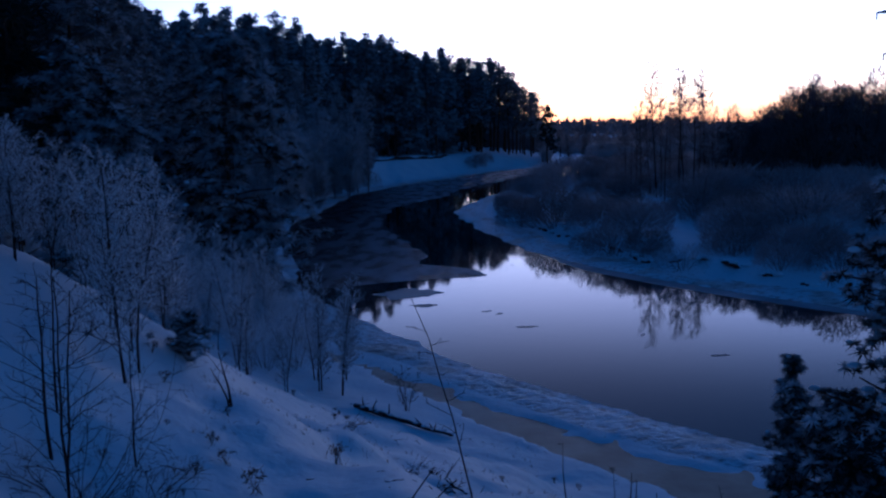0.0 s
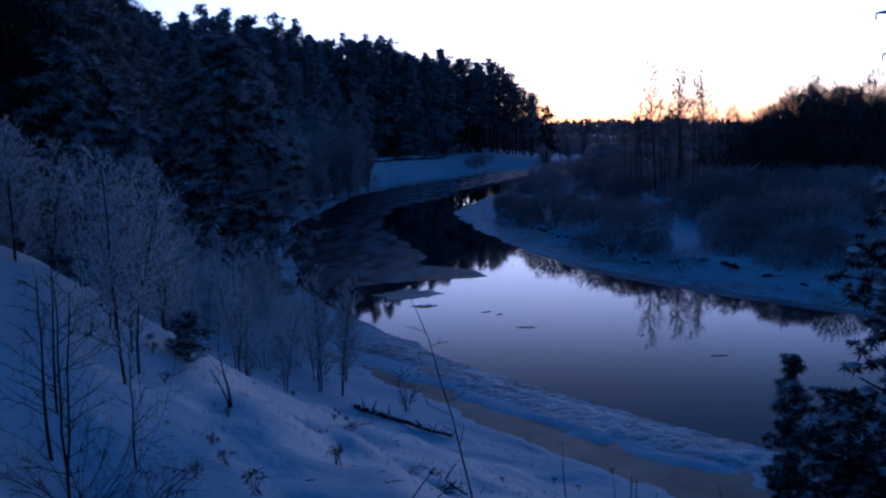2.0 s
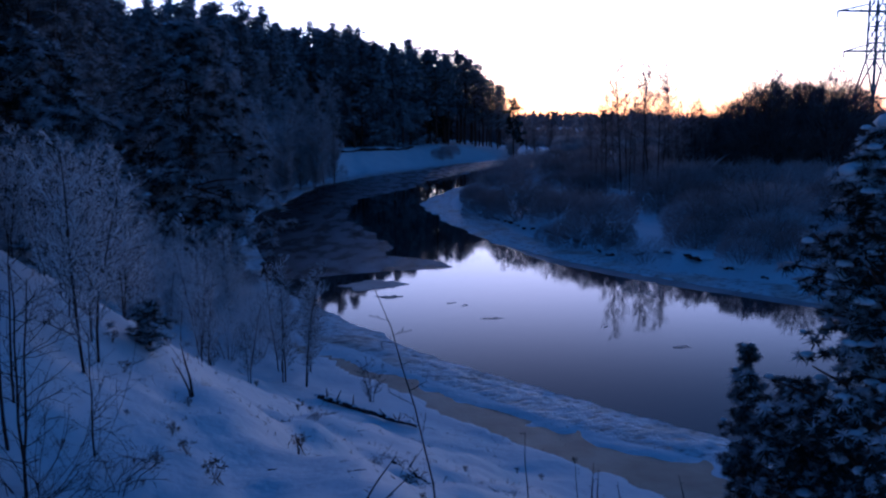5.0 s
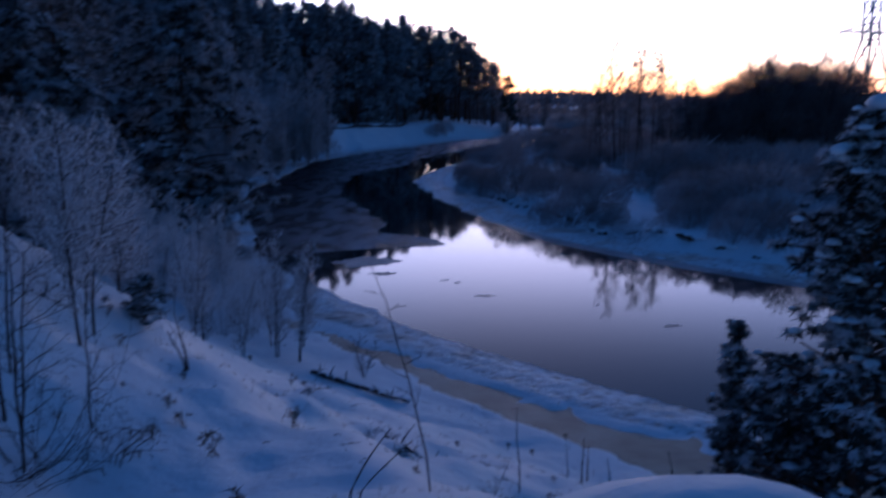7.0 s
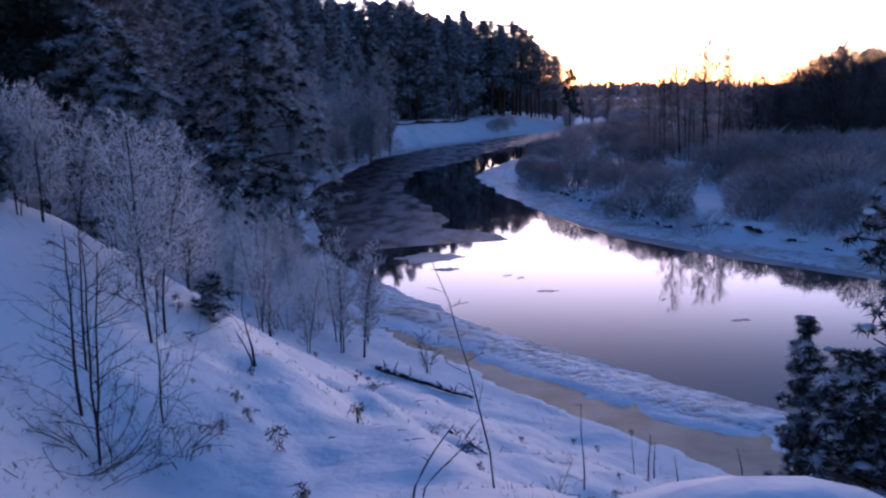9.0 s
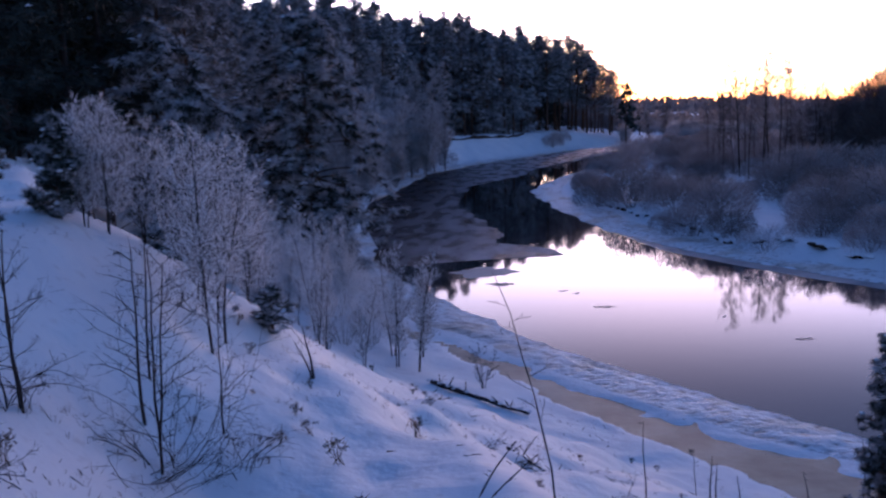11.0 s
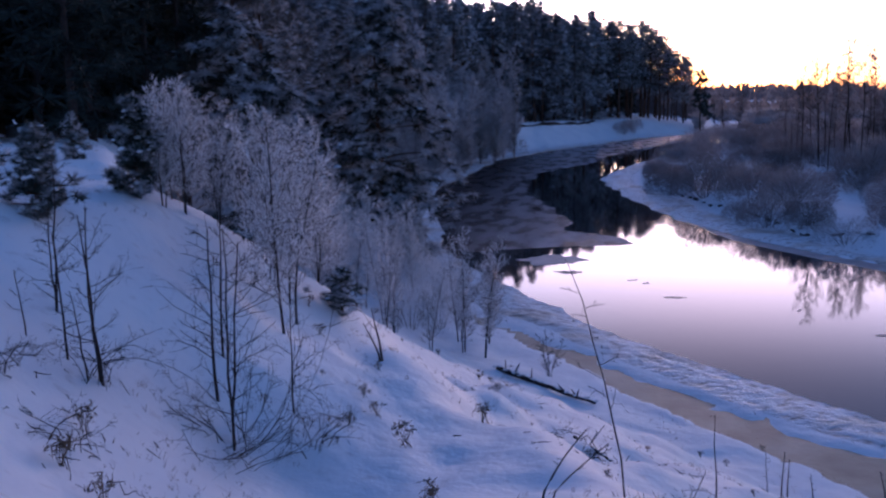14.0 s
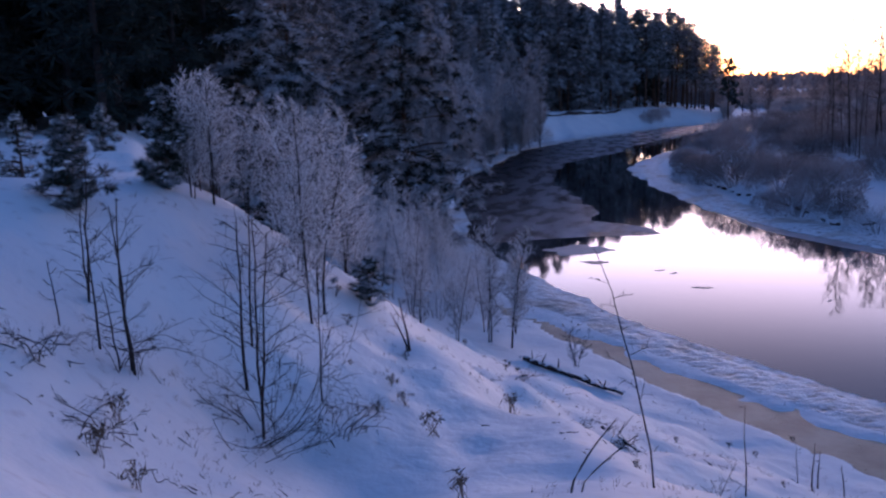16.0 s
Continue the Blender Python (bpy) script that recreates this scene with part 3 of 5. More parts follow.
    load.lumps(lc.reshape(-1, 3)[keep], lr[keep], lr[keep] * rng.uniform(0.4, 0.9, keep.sum()), rng, high < 6)
    if cushions:
        # thick cushions of snow lying along the upper boughs
        for s, path in sorted(boughs, key=lambda b: -b[0] + rng.uniform(0, 0.5))[2:2 + cushions]:
            u = np.linspace(1.3, 3.8, 5)
            seat = np.column_stack([np.interp(u, range(5), path[:, i]) for i in range(3)]) + [0, 0, size * 0.75]
            w = size * rng.uniform(0.8, 1.5) * np.array([0.7, 0.95, 1.1, 1.05, 0.8])
            load.lumps(seat + rng.normal(0, 0.2 * size, (5, 3)), w, w * 0.75, rng)
    part("trunk", trunk, bark or BARK, tree)
    tagged(part("crown", crown, mats[0] or NEEDLES, tree, "dark green pine needles", over=FROST_NEEDLES if frost else None, which=rimy), kind="stuff")
    tagged(part("snow", load, mats[1] or SNOW_LOAD, tree, "snow lying on the boughs", high < 6), kind="stuff")
    return tree


def bare_tree(name, seed, high, stems, first, second, fine, reach, label, category, group="", stem_mat=None, twig_mat=None, width=0.02,
              spread=0.12, start=0.25, thick=0.011, lean=(0, 0), upward=0.9, split=False, trunk_mat=None, stray=0.75, flecks=0.0):
    """A leafless tree or shrub: stems, branches, and fine twigs furred with frost.
    first: branches on a stem; second: twigs on a branch; fine: twiglets on a twig."""
    rng = np.random.default_rng(seed)
    tree = thing(name, label, category, group)
    stem, branch, twig = Net(), Net(), Net()
    for k in range(stems):
        h = high * (1 if k == 0 else rng.uniform(0.6, 0.97))
        a = rng.uniform(0, 6.28)
        out = spread * h * (0.3 if stems == 1 else rng.uniform(0.5, 1.3))
        q = np.linspace(0, 1, 7)[:, None]
        foot = np.array([math.cos(a), math.sin(a), 0]) * (0 if k == 0 else 0.05 * high * rng.uniform(0.3, 1))
        path = foot + q * [0, 0, h] + q ** 1.3 * [math.cos(a) * out + lean[0] * h / high, math.sin(a) * out + lean[1] * h / high, 0]
        path[1:, :2] += np.cumsum(rng.normal(0, 0.008 * h, (6, 2)), 0)
        path[0, 2] -= 0.15 + 0.02 * high
        part("stem", _tube(path, thick * h * np.linspace(1, 0.15, 7) + 0.003, 6), trunk_mat or stem_mat or STEM, tree)
        for i in range(first):
            f = start + (1 - start) * (i + rng.uniform(0, 1)) / first
            root = np.array([np.interp(f, q[:, 0], path[:, j]) for j in range(3)])
            b = rng.uniform(0, 6.28)
            s = (f - start) / (1 - start)
            length = reach * h * (0.35 + 0.65 * math.sin(math.pi * min(1, 0.25 + 0.75 * s))) * rng.uniform(0.6, 1.15)
            d = unit(np.array([math.cos(b), math.sin(b), upward * rng.uniform(0.5, 1.5)]))
            p = np.linspace(0, 1, 5)[:, None]
            way = root + length * (p * d + p ** 2 * [0, 0, rng.uniform(-0.15, 0.2)]) + np.vstack([np.zeros(3), np.cumsum(rng.normal(0, 0.03 * length, (4, 3)), 0)])
            size = thick * h * (1 - 0.7 * f) * np.linspace(0.5, 0.08, 5) * (0.6 if split else 1) + 0.0022
            if split:
                part("branch", _tube(way, size, 4), stem_mat or STEM, tree)
            else:
                branch.tube(way, size, 4)
            u = rng.uniform(0.15, 1.0, second)
            start2 = np.column_stack([np.interp(u, p[:, 0], way[:, j]) for j in range(3)])
            d2 = unit(d + rng.normal(0, stray, (second, 3)) + [0, 0, 0.25])
            l2 = length * rng.uniform(0.25, 0.6, second)
            tip2 = start2 + d2 * l2[:, None]
            twig.slivers(start2, tip2, np.full(second, width * 1.3), rng)
            if fine:
                w = rng.uniform(0.1, 1.0, (second, fine, 1))
                s3 = start2[:, None] * (1 - w) + tip2[:, None] * w
                d3 = unit(d2[:, None] + rng.normal(0, stray, (second, fine, 3)))
                t3 = s3 + d3 * (l2[:, None, None] * rng.uniform(0.25, 0.6, (second, fine, 1)))
                twig.slivers(s3.reshape(-1, 3), t3.reshape(-1, 3), np.full(second * fine, width), rng)
    if branch.count:
        tagged(part("branch_work", branch, stem_mat or STEM, tree), kind="stuff")
    if twig.count:
        # here and there a bare dark twig or a withered leaf among the frosted ones
        dark = rng.uniform(size=len(twig.f)) < flecks if flecks else None
        tagged(part("twig_mass", twig, twig_mat or HOAR, tree, over=STEM if flecks else None, which=dark), kind="stuff")
    return tree


def _tube(path, radii, sides):
    g = Net()
    g.tube(path, radii, sides)
    return g


def put(ob, x, y, turn=0.0, scale=1.0, sink=0.05, z=None):
    ob.matrix_basis = placed(x, y, turn, scale, sink, z)
    return ob


def placed(x, y, turn=0.0, scale=1.0, sink=0.05, z=None):
    return Matrix.LocRotScale((x, y, on_land(x, y, sink) if z is None else z), Euler((0, 0, radians(turn))), (scale, scale, scale))


def strewn(kinds, places, sink=0.1):
    """Puts the first of each kind down, then copies; places: rows of x, y, turn, scale, kind."""
    used = set()
    for x, y, turn, scale, k in places:
        m = placed(x, y, turn, scale, sink)
        if k in used:
            copy_thing(kinds[k], m @ Matrix.Diagonal((*[1 / q for q in kinds[k].scale], 1)))
        else:
            kinds[k].matrix_basis = m
            used.add(k)


def polar(az, d):
    """The place d metres off in the bearing az, degrees to the left of the river's run."""
    return -d * math.sin(radians(az)), d * math.cos(radians(az))


def thicket(name, seed, high, wide, stems, twigs, width, label, group, twig_mat, category="bush", low=0.0, thick=0.035, shoots=(0.08, 0.2)):
    """A broad dome of bare upright willow twigs on many arching stems."""
    rng = np.random.default_rng(seed)
    bush = thing(name, label, category, group)
    g = Net()
    for k in range(stems):
        a, q = k * 2.4, math.sqrt((k + 0.5) / stems)
        end = np.array([math.cos(a) * wide * q, math.sin(a) * wide * q, high * math.sqrt(max(0.1, 1 - 0.75 * q * q)) * rng.uniform(0.75, 1.0)])
        mid = end * [0.45, 0.45, 0.6]
        part("stem", _tube(np.array([end * [0.12, 0.12, 0] - [0, 0, 0.2], mid, end]), [thick, thick * 0.6, thick * 0.2], 4), STEM, bush)
    a, q = rng.uniform(0, 6.28, twigs), np.sqrt(rng.uniform(0, 1, twigs))
    roof = high * np.sqrt(1 - 0.9 * q ** 2.6) * (1 + 0.2 * value_noise(np.cos(a) * q * 2.6 + seed, np.sin(a) * q * 2.6, 1.0, seed))
    f = (low + (1 - low) * rng.uniform(0, 1, twigs) ** 0.55) * 0.9
    base = np.stack([np.cos(a) * wide * q, np.sin(a) * wide * q, roof * f], 1)
    out = np.stack([np.cos(a) * q * 1.3, np.sin(a) * q * 1.3, np.full(twigs, 0.9)], 1) + rng.normal(0, 0.45, (twigs, 3))
    tip = base + unit(out) * (high * rng.uniform(*shoots, twigs))[:, None]
    g.slivers(base, tip, np.full(twigs, width) * rng.uniform(0.6, 1.4, twigs), rng)
    tagged(part("twig_mass", g, twig_mat, bush), kind="stuff")
    return bush


# ---- far woods along the horizon ----
def far_woods(name, az0, az1, dist, depth, high, count, seed, label):
    """A distant forest edge of many small uneven crowns."""
    rng = np.random.default_rng(seed)
    a, d = rng.uniform(az0, az1, count), dist + rng.uniform(0, depth, count)
    x, y = -d * np.sin(np.radians(a)), d * np.cos(np.radians(a))
    h = high * rng.uniform(0.75, 1.2, count) * (1 + 0.18 * value_noise(a * 1.0, a * 0, 3.0, seed))
    base = np.stack([x, y, land(x, y) - 1.0], 1)
    g = Net()
    k = 15
    t = rng.uniform(0, 6.28, (count, k))
    f = rng.uniform(0.05, 1.0, (count, k))
    rad = (h[:, None] * 0.26) * np.sqrt(1.05 - f) * rng.uniform(0.5, 1.2, (count, k))
    c = base[:, None] + np.stack([rad * np.cos(t), rad * np.sin(t), f * h[:, None]], 2)
    up = c + np.stack([rng.normal(0, 0.05, (count, k)) * h[:, None], rng.normal(0, 0.05, (count, k)) * h[:, None], h[:, None] * rng.uniform(0.08, 0.3, (count, k))], 2)
    g.slivers(c.reshape(-1, 3), up.reshape(-1, 3), np.repeat(h * 0.24, k), rng)
    g.slivers(base, base + np.stack([0 * h, 0 * h, h * 0.95], 1), h * 0.35, rng)
    tagged(part(name, g, HAZED_WOOD), label, "forest", kind="stuff")


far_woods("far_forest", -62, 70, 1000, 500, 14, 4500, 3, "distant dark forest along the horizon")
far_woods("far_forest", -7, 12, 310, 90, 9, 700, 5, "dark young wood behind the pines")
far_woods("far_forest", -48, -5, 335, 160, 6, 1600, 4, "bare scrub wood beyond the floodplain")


# ---- the power line tower on the rise across the river ----
def lattice_tower(x, y, turn):
    tower = thing("power_pylon", "grey steel lattice power pylon on the far rise", "pylon")
    z0 = on_land(x, y, 0.3)

    def bar(name, a, b, r=0.09, parent=None):
        return part(name, _tube(np.array([a, b], float), [r, r], 4), STEEL, parent or tower)
    levels = [(0, 4.8), (8.5, 2.9), (17, 1.25), (20.5, 1.22), (24, 1.2), (27.2, 1.2), (31, 1.15), (35, 1.1), (39, 1.0), (44, 0.25)]
    for sx, sy in ((1, 1), (1, -1), (-1, -1), (-1, 1)):
        for (h0, w0), (h1, w1) in zip(levels[:-1], levels[1:]):
            bar("leg", (sx * w0, sy * w0, h0), (sx * w1, sy * w1, h1), 0.30)
    for (h0, w0), (h1, w1) in zip(levels[:-1], levels[1:]):
        for (ax, ay), (bx, by) in (((1, 1), (1, -1)), ((1, -1), (-1, -1)), ((-1, -1), (-1, 1)), ((-1, 1), (1, 1))):
            bar("brace", (ax * w0, ay * w0, h0), (bx * w1, by * w1, h1), 0.14)
            bar("brace", (bx * w0, by * w0, h0), (ax * w1, ay * w1, h1), 0.14)
            bar("strut", (ax * w1, ay * w1, h1), (bx * w1, by * w1, h1), 0.14)
    for h, reach in ((18.7, 8.4), (27.2, 10.5), (36, 8.4)):
        for s in (-1, 1):
            arm = part("cross_arm", _tube(np.array([(s * 1.0, 0.9, h), (s * reach, 0, h - 0.2)]), [0.24, 0.16], 4), STEEL, tower)
            bar("arm_bar", (s * 1.0, -0.9, h), (s * reach, 0, h - 0.2), 0.2, arm)
            bar("arm_bar", (s * 1.0, 0, h + 1.7), (s * reach, 0, h - 0.2), 0.16, arm)
            for q in (0.3, 0.55, 0.8):
                bar("arm_bar", (s * (1.3 + (reach - 1.3) * q), 0, h + 1.7 * (1 - q)), (s * (1.3 + (reach - 1.3) * q), 0.9 * (1 - q), h - 0.1), 0.1, arm)
            g = Net()
            g.tube(np.array([(s * reach, 0, h - 0.2 - 0.14 * i) for i in range(11)]), [0.1 if i % 2 else 0.24 for i in range(11)], 6)
            part("insulator", g, STEM, tower, "dark hanging insulator string")
    tower.matrix_basis = pose(x, y, z0, 0, 0, turn)


lattice_tower(*polar(-27.8, 220), 15)


# ---- the pine wood on the high bank ----
BANK_WOOD = "pines of the riverside wood"
pines = [pine("pine_tree", 10 + i, 20.5, 0.12, 3.5, 38, 5, 26, 0.95, 0.10, "tall snow-dusted pine in the wood on the high bank", BANK_WOOD, (RIMED_HAZED, None), frost=0.8, along=0.25, blade=0.17, cone=0.0, scatter=0.16, droop=0.4) for i in range(4)]
dense = [pine("pine_tree", 30 + i, 18.5, 0.05, 3.8, 40, 5, 34, 0.95, 0.2, "full snow-laden pine at the wood's edge", BANK_WOOD, (RIMED_HAZED, None), frost=0.9, along=0.3, blade=0.15, scatter=0.17, droop=0.45) for i in range(3)]
edge = [pine("pine_tree", 40 + i, 19.5, 0.36, 4.5, 34, 9, 24, 0.62, 0.05, "tall open-crowned pine at the end of the wood", BANK_WOOD, (RIMED_HAZED, None), frost=0.5, along=0.25, blade=0.17, scatter=0.15, cone=-0.15) for i in range(2)]
# darker needles and bark paint the shade on this side of the wood
shaded = [pine("pine_tree", 46 + i, 20.5, 0.10, 3.8, 36, 5, 24, 0.95, 0.02, "pine of the wood with shade in its colours", BANK_WOOD, (SHADE_NEEDLES, None), frost=0.0, along=0.25, blade=0.2, scatter=0.16, bark=STEM) for i in range(2)]
wood = pines + dense + edge + shaded


# the wood's roof sinks towards its end: slope of its treetops as seen from the bank, by bearing
roof_line = hermite([-5.6, -4.3, -2.9, -0.8, 2.5, 4, 6.5, 9, 11.8, 14.4, 16.4, 18.3, 24, 62], [2.3, 3.7, 4.9, 5.4, 5.8, 6.35, 6.75, 7.3, 7.6, 7.8, 7.2, 8.0, 14, 20])


def tallest(x, y):
    return 11 + math.hypot(x, y) * math.tan(radians(float(roof_line(np.array([math.degrees(math.atan2(-x, y))]))[0]))) - on_land(x, y)


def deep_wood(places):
    """The wood's inside, shade put in its colour, too dense to tell trees apart."""
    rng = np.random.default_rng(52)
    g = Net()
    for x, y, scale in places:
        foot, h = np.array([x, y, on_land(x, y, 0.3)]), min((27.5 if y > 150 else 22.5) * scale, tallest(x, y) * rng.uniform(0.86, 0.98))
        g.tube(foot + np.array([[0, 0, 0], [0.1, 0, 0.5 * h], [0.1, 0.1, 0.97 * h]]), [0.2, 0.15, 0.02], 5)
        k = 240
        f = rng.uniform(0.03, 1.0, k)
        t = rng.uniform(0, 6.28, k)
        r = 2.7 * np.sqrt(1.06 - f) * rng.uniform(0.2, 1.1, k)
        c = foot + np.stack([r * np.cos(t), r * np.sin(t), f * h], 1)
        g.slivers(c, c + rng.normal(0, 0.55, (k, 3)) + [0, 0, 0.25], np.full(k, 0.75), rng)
    tagged(part("deep_wood", g, SHADE_NEEDLES), "inside of the snowy pine wood, coloured as shade", "forest", kind="stuff")


rng = np.random.default_rng(5)
rows = []
for y in np.arange(34, 300, 4.6):
    for x in np.arange(-150, 120, 4.6):
        px, py = x + rng.uniform(-1.7, 1.7), y + rng.uniform(-1.7, 1.7)
        turn, scale, pick = rng.uniform(0, 360), rng.uniform(0.9, 1.09), rng.uniform()
        rows.append((px, py, turn, scale, pick))
P = np.array(rows)
shore = shore_distance(P[:, 0], P[:, 1], LEFT_LINE)
is_left = (P[:, 0] < left_shore(P[:, 1])) | (P[:, 1] > 278)
away = np.hypot(P[:, 0], P[:, 1])
bearing = np.degrees(np.arctan2(-P[:, 0], P[:, 1]))
# the wood's front: behind the clearing near at hand, down to the slope further on, along the rim at the bend
front = np.where(P[:, 1] < 62, np.maximum(15.0, 15.0 + (bearing - 18) * 0.2), np.where(P[:, 1] < 130, 13.0, 14.2))
clear = (away > np.where(bearing > 24, 40, 49)) & (bearing < 62) & (bearing > -6.0)
inside = shore - front
ok = is_left & clear & (inside > 0) & (inside < np.where(P[:, 1] < 120, 46, 44))
places, deep = [], []
for (x, y, turn, scale, pick), depth, az in zip(P[ok], inside[ok], bearing[ok]):
    if az < -0.6:
        # the wood thins out and lowers towards its end
        if depth < 22 and pick < 0.95:
            places.append((x, y, turn, scale * 1.3, 7 + int(pick * 40) % 2))
        if az > -3.2 and 8 < depth < 36 and pick < 0.6:
            deep.append((x, y, scale * 0.8))
        continue
    if az > 24.5 and depth < 18:
        k = 9 + int(pick * 1.99)
    elif depth < 9:
        k = 4 + int(pick / 0.7 * 2.99) if pick < 0.7 else int(pick * 3.99)
    elif depth < 18:
        k = int(pick * 3.99)
    else:
        deep.append((x, y, scale))
        continue
    places.append((x, y, turn, scale * (1.25 if y <= 150 else 1.4), k))
TALL = [20.5] * 4 + [18.5] * 3 + [19.5] * 2 + [20.5] * 2
places = [(x, y, turn, min(s, tallest(x, y) * (0.84 + 0.17 * ((turn * 7.3) % 1)) / TALL[k]), k) for x, y, turn, s, k in places]
strewn(wood, places, 0.2)
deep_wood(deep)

# the great edge pine that leans out over the shore
put(pine("pine_tree", 77, 17.4, 0.13, 5.5, 92, 8, 80, 0.70, 0.22, "large snow-laden pine standing alone before the wood", droop=0.6, mats=(SHADE_NEEDLES, None), lump=0.85, blade=0.11, frost=1.05, along=0.3, scatter=0.17, cone=-0.05), *polar(13.6, 60), 40, sink=0.2)
put(pine("pine_tree", 78, 9.5, 0.06, 3.4, 52, 5, 80, 0.66, 0.22, "snow-laden pine at the wood's edge", droop=0.6, mats=(SHADE_NEEDLES, None), lump=0.85, blade=0.12, frost=1.05, along=0.3, scatter=0.17, cone=-0.05), *polar(20.5, 47), 10, sink=0.2)
put(pine("pine_tree", 79, 13.0, 0.10, 4.0, 60, 5, 80, 0.74, 0.22, "snow-laden pine at the wood's edge", droop=0.6, mats=(SHADE_NEEDLES, None), lump=0.85, blade=0.12, frost=1.05, along=0.3, scatter=0.17, cone=-0.05), *polar(22.5, 54), 80, sink=0.2)

put(pine("pine_tree", 80, 10.0, 0.05, 3.8, 60, 5, 70, 0.80, 0.22, "snow-laden pine at the wood's edge", droop=0.6, mats=(SHADE_NEEDLES, None), lump=0.85, blade=0.13, frost=1.05, along=0.3, scatter=0.17, cone=-0.05), *polar(17.0, 68), 30, sink=0.2)

# grey frosted alders along the shore at the bend
FROSTED = "frosted trees at the bend"
alder = [bare_tree("alder_tree", 90 + i, 15.5, 3, 34, 17, 6, 0.26, "grey frosted leafless alder by the shore", "tree", FROSTED, FROST_STEM, GREY_TWIG, 0.085, 0.16, 0.10, 0.008, upward=0.95) for i in range(3)]
alder += [bare_tree("birch_tree", 94 + i, 19.5, 1, 54, 15, 6, 0.13, "tall narrow birch grey with frost by the shore", "tree", FROSTED, FROST_STEM, GREY_TWIG, 0.085, 0.08, 0.12, 0.007, upward=1.2) for i in range(2)]
strewn(alder, [(*polar(4.75, 156), 0, 1.0, 3), (*polar(5.4, 160), 70, 0.92, 4), (*polar(6.0, 150), 200, 0.78, 0), (*polar(6.9, 146), 20, 0.62, 1), (*polar(6.5, 158), 130, 0.95, 3),
               (*polar(7.5, 150), 300, 1.0, 2), (*polar(8.2, 140), 250, 0.82, 0), (*polar(8.9, 148), 100, 0.98, 4), (*polar(9.3, 134), 10, 0.92, 1), (*polar(10.2, 128), 60, 0.78, 2),
               (*polar(10.8, 138), 210, 1.02, 3), (*polar(11.3, 122), 30, 0.8, 0), (*polar(12.2, 112), 160, 0.66, 1), (*polar(7.9, 128), 40, 0.5, 2), (*polar(5.0, 172), 90, 0.7, 1), (*polar(9.9, 118), 270, 0.55, 0)], 0.2)

shrub = [thicket("frosted_shrub", 130 + i, 3.2, 2.6, 9, 1300, 0.05, "low shrub whitened with frost along the shore", "frosted shrubs at the bend", GREY_TWIG) for i in range(2)]
rng = np.random.default_rng(77)
rows = []
for k in range(24):
    y = 98 + 3.3 * k + rng.uniform(-1.2, 1.2)
    rows.append((float(left_shore(y)) - rng.uniform(2.6, 5.5), y, rng.uniform(0, 360), rng.uniform(0.6, 1.1), k % 2))
strewn(shrub, rows, 0.1)

# lone pine and bare trees on the meadow past the bend
put(pine("pine_tree", 61, 17.5, 0.30, 3.0, 30, 5, 24, 0.9, 0.1, "lone pine on the snowy meadow past the bend"), *polar(-6.75, 250), sink=0.2)
meadow = [bare_tree("bare_tree", 63 + i, 9.5, 2, 20, 12, 6, 0.30, "bare spreading tree on the far meadow", "tree", "meadow trees", STEM, HAZED_WILLOW, 0.06, 0.14, 0.2) for i in range(2)]
strewn(meadow, [(*polar(-8.2, 260), 0, 1.15, 0), (*polar(-9.0, 270), 50, 1.0, 1), (*polar(-10.2, 280), 90, 0.8, 0), (*polar(-7.6, 290), 190, 1.0, 1), (*polar(-11.4, 290), 140, 0.75, 0)], 0.2)

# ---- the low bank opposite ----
birch = [bare_tree("birch_tree", 70 + i, 17.0, 1, 40, 10, 6, 0.14, "tall slender bare birch on the low bank", "birch", "birches on the low bank", STEM, HAZED_WILLOW, 0.04, 0.05, 0.3, 0.006) for i in range(3)]
strewn(birch, [(*polar(-13.6, 122), 0, 1.04, 0), (*polar(-13.9, 124), 100, 0.9, 1), (*polar(-14.9, 124), 200, 1.0, 2), (*polar(-15.3, 126), 30, 1.0, 0), (*polar(-16.45, 128), 60, 0.98, 1),
               (*polar(-16.1, 126), 170, 0.88, 2), (*polar(-12.6, 126), 10, 0.78, 1), (*polar(-12.3, 130), 290, 0.7, 0), (*polar(-15.8, 118), 330, 0.9, 1), (*polar(-14.4, 128), 250, 0.75, 2),
               (*polar(-17.2, 130), 20, 0.7, 0), (*polar(-11.6, 132), 120, 0.62, 2),
               (*polar(-13.2, 132), 40, 0.72, 0), (*polar(-14.1, 118), 200, 0.66, 1), (*polar(-15.0, 134), 90, 0.8, 2), (*polar(-16.9, 122), 300, 0.6, 0), (*polar(-17.8, 134), 10, 0.66, 1), (*polar(-12.0, 122), 70, 0.5, 2), (*polar(-18.6, 128), 150, 0.55, 2)], 0.2)
oaks = [thicket("leafless_tree", 80 + i, 15.5, 5.4, 16, 9000, 0.085, "dark dense leafless tree across the river", "dark trees across the river", DARK_TWIG, "tree", 0.12, 0.10, (0.04, 0.10)) for i in range(3)]
strewn(oaks, [(*polar(-21.6, 140), 0, 1.0, 0), (*polar(-22.6, 138), 70, 1.02, 1), (*polar(-23.6, 143), 130, 0.98, 2), (*polar(-24.9, 141), 200, 0.98, 0), (*polar(-25.8, 138), 10, 1.04, 1),
              (*polar(-20.3, 146), 40, 0.8, 2), (*polar(-18.1, 142), 310, 0.78, 1), (*polar(-19.2, 150), 20, 0.66, 0), (*polar(-26.8, 146), 20, 0.9, 2), (*polar(-17.2, 150), 220, 0.6, 2)], 0.2)

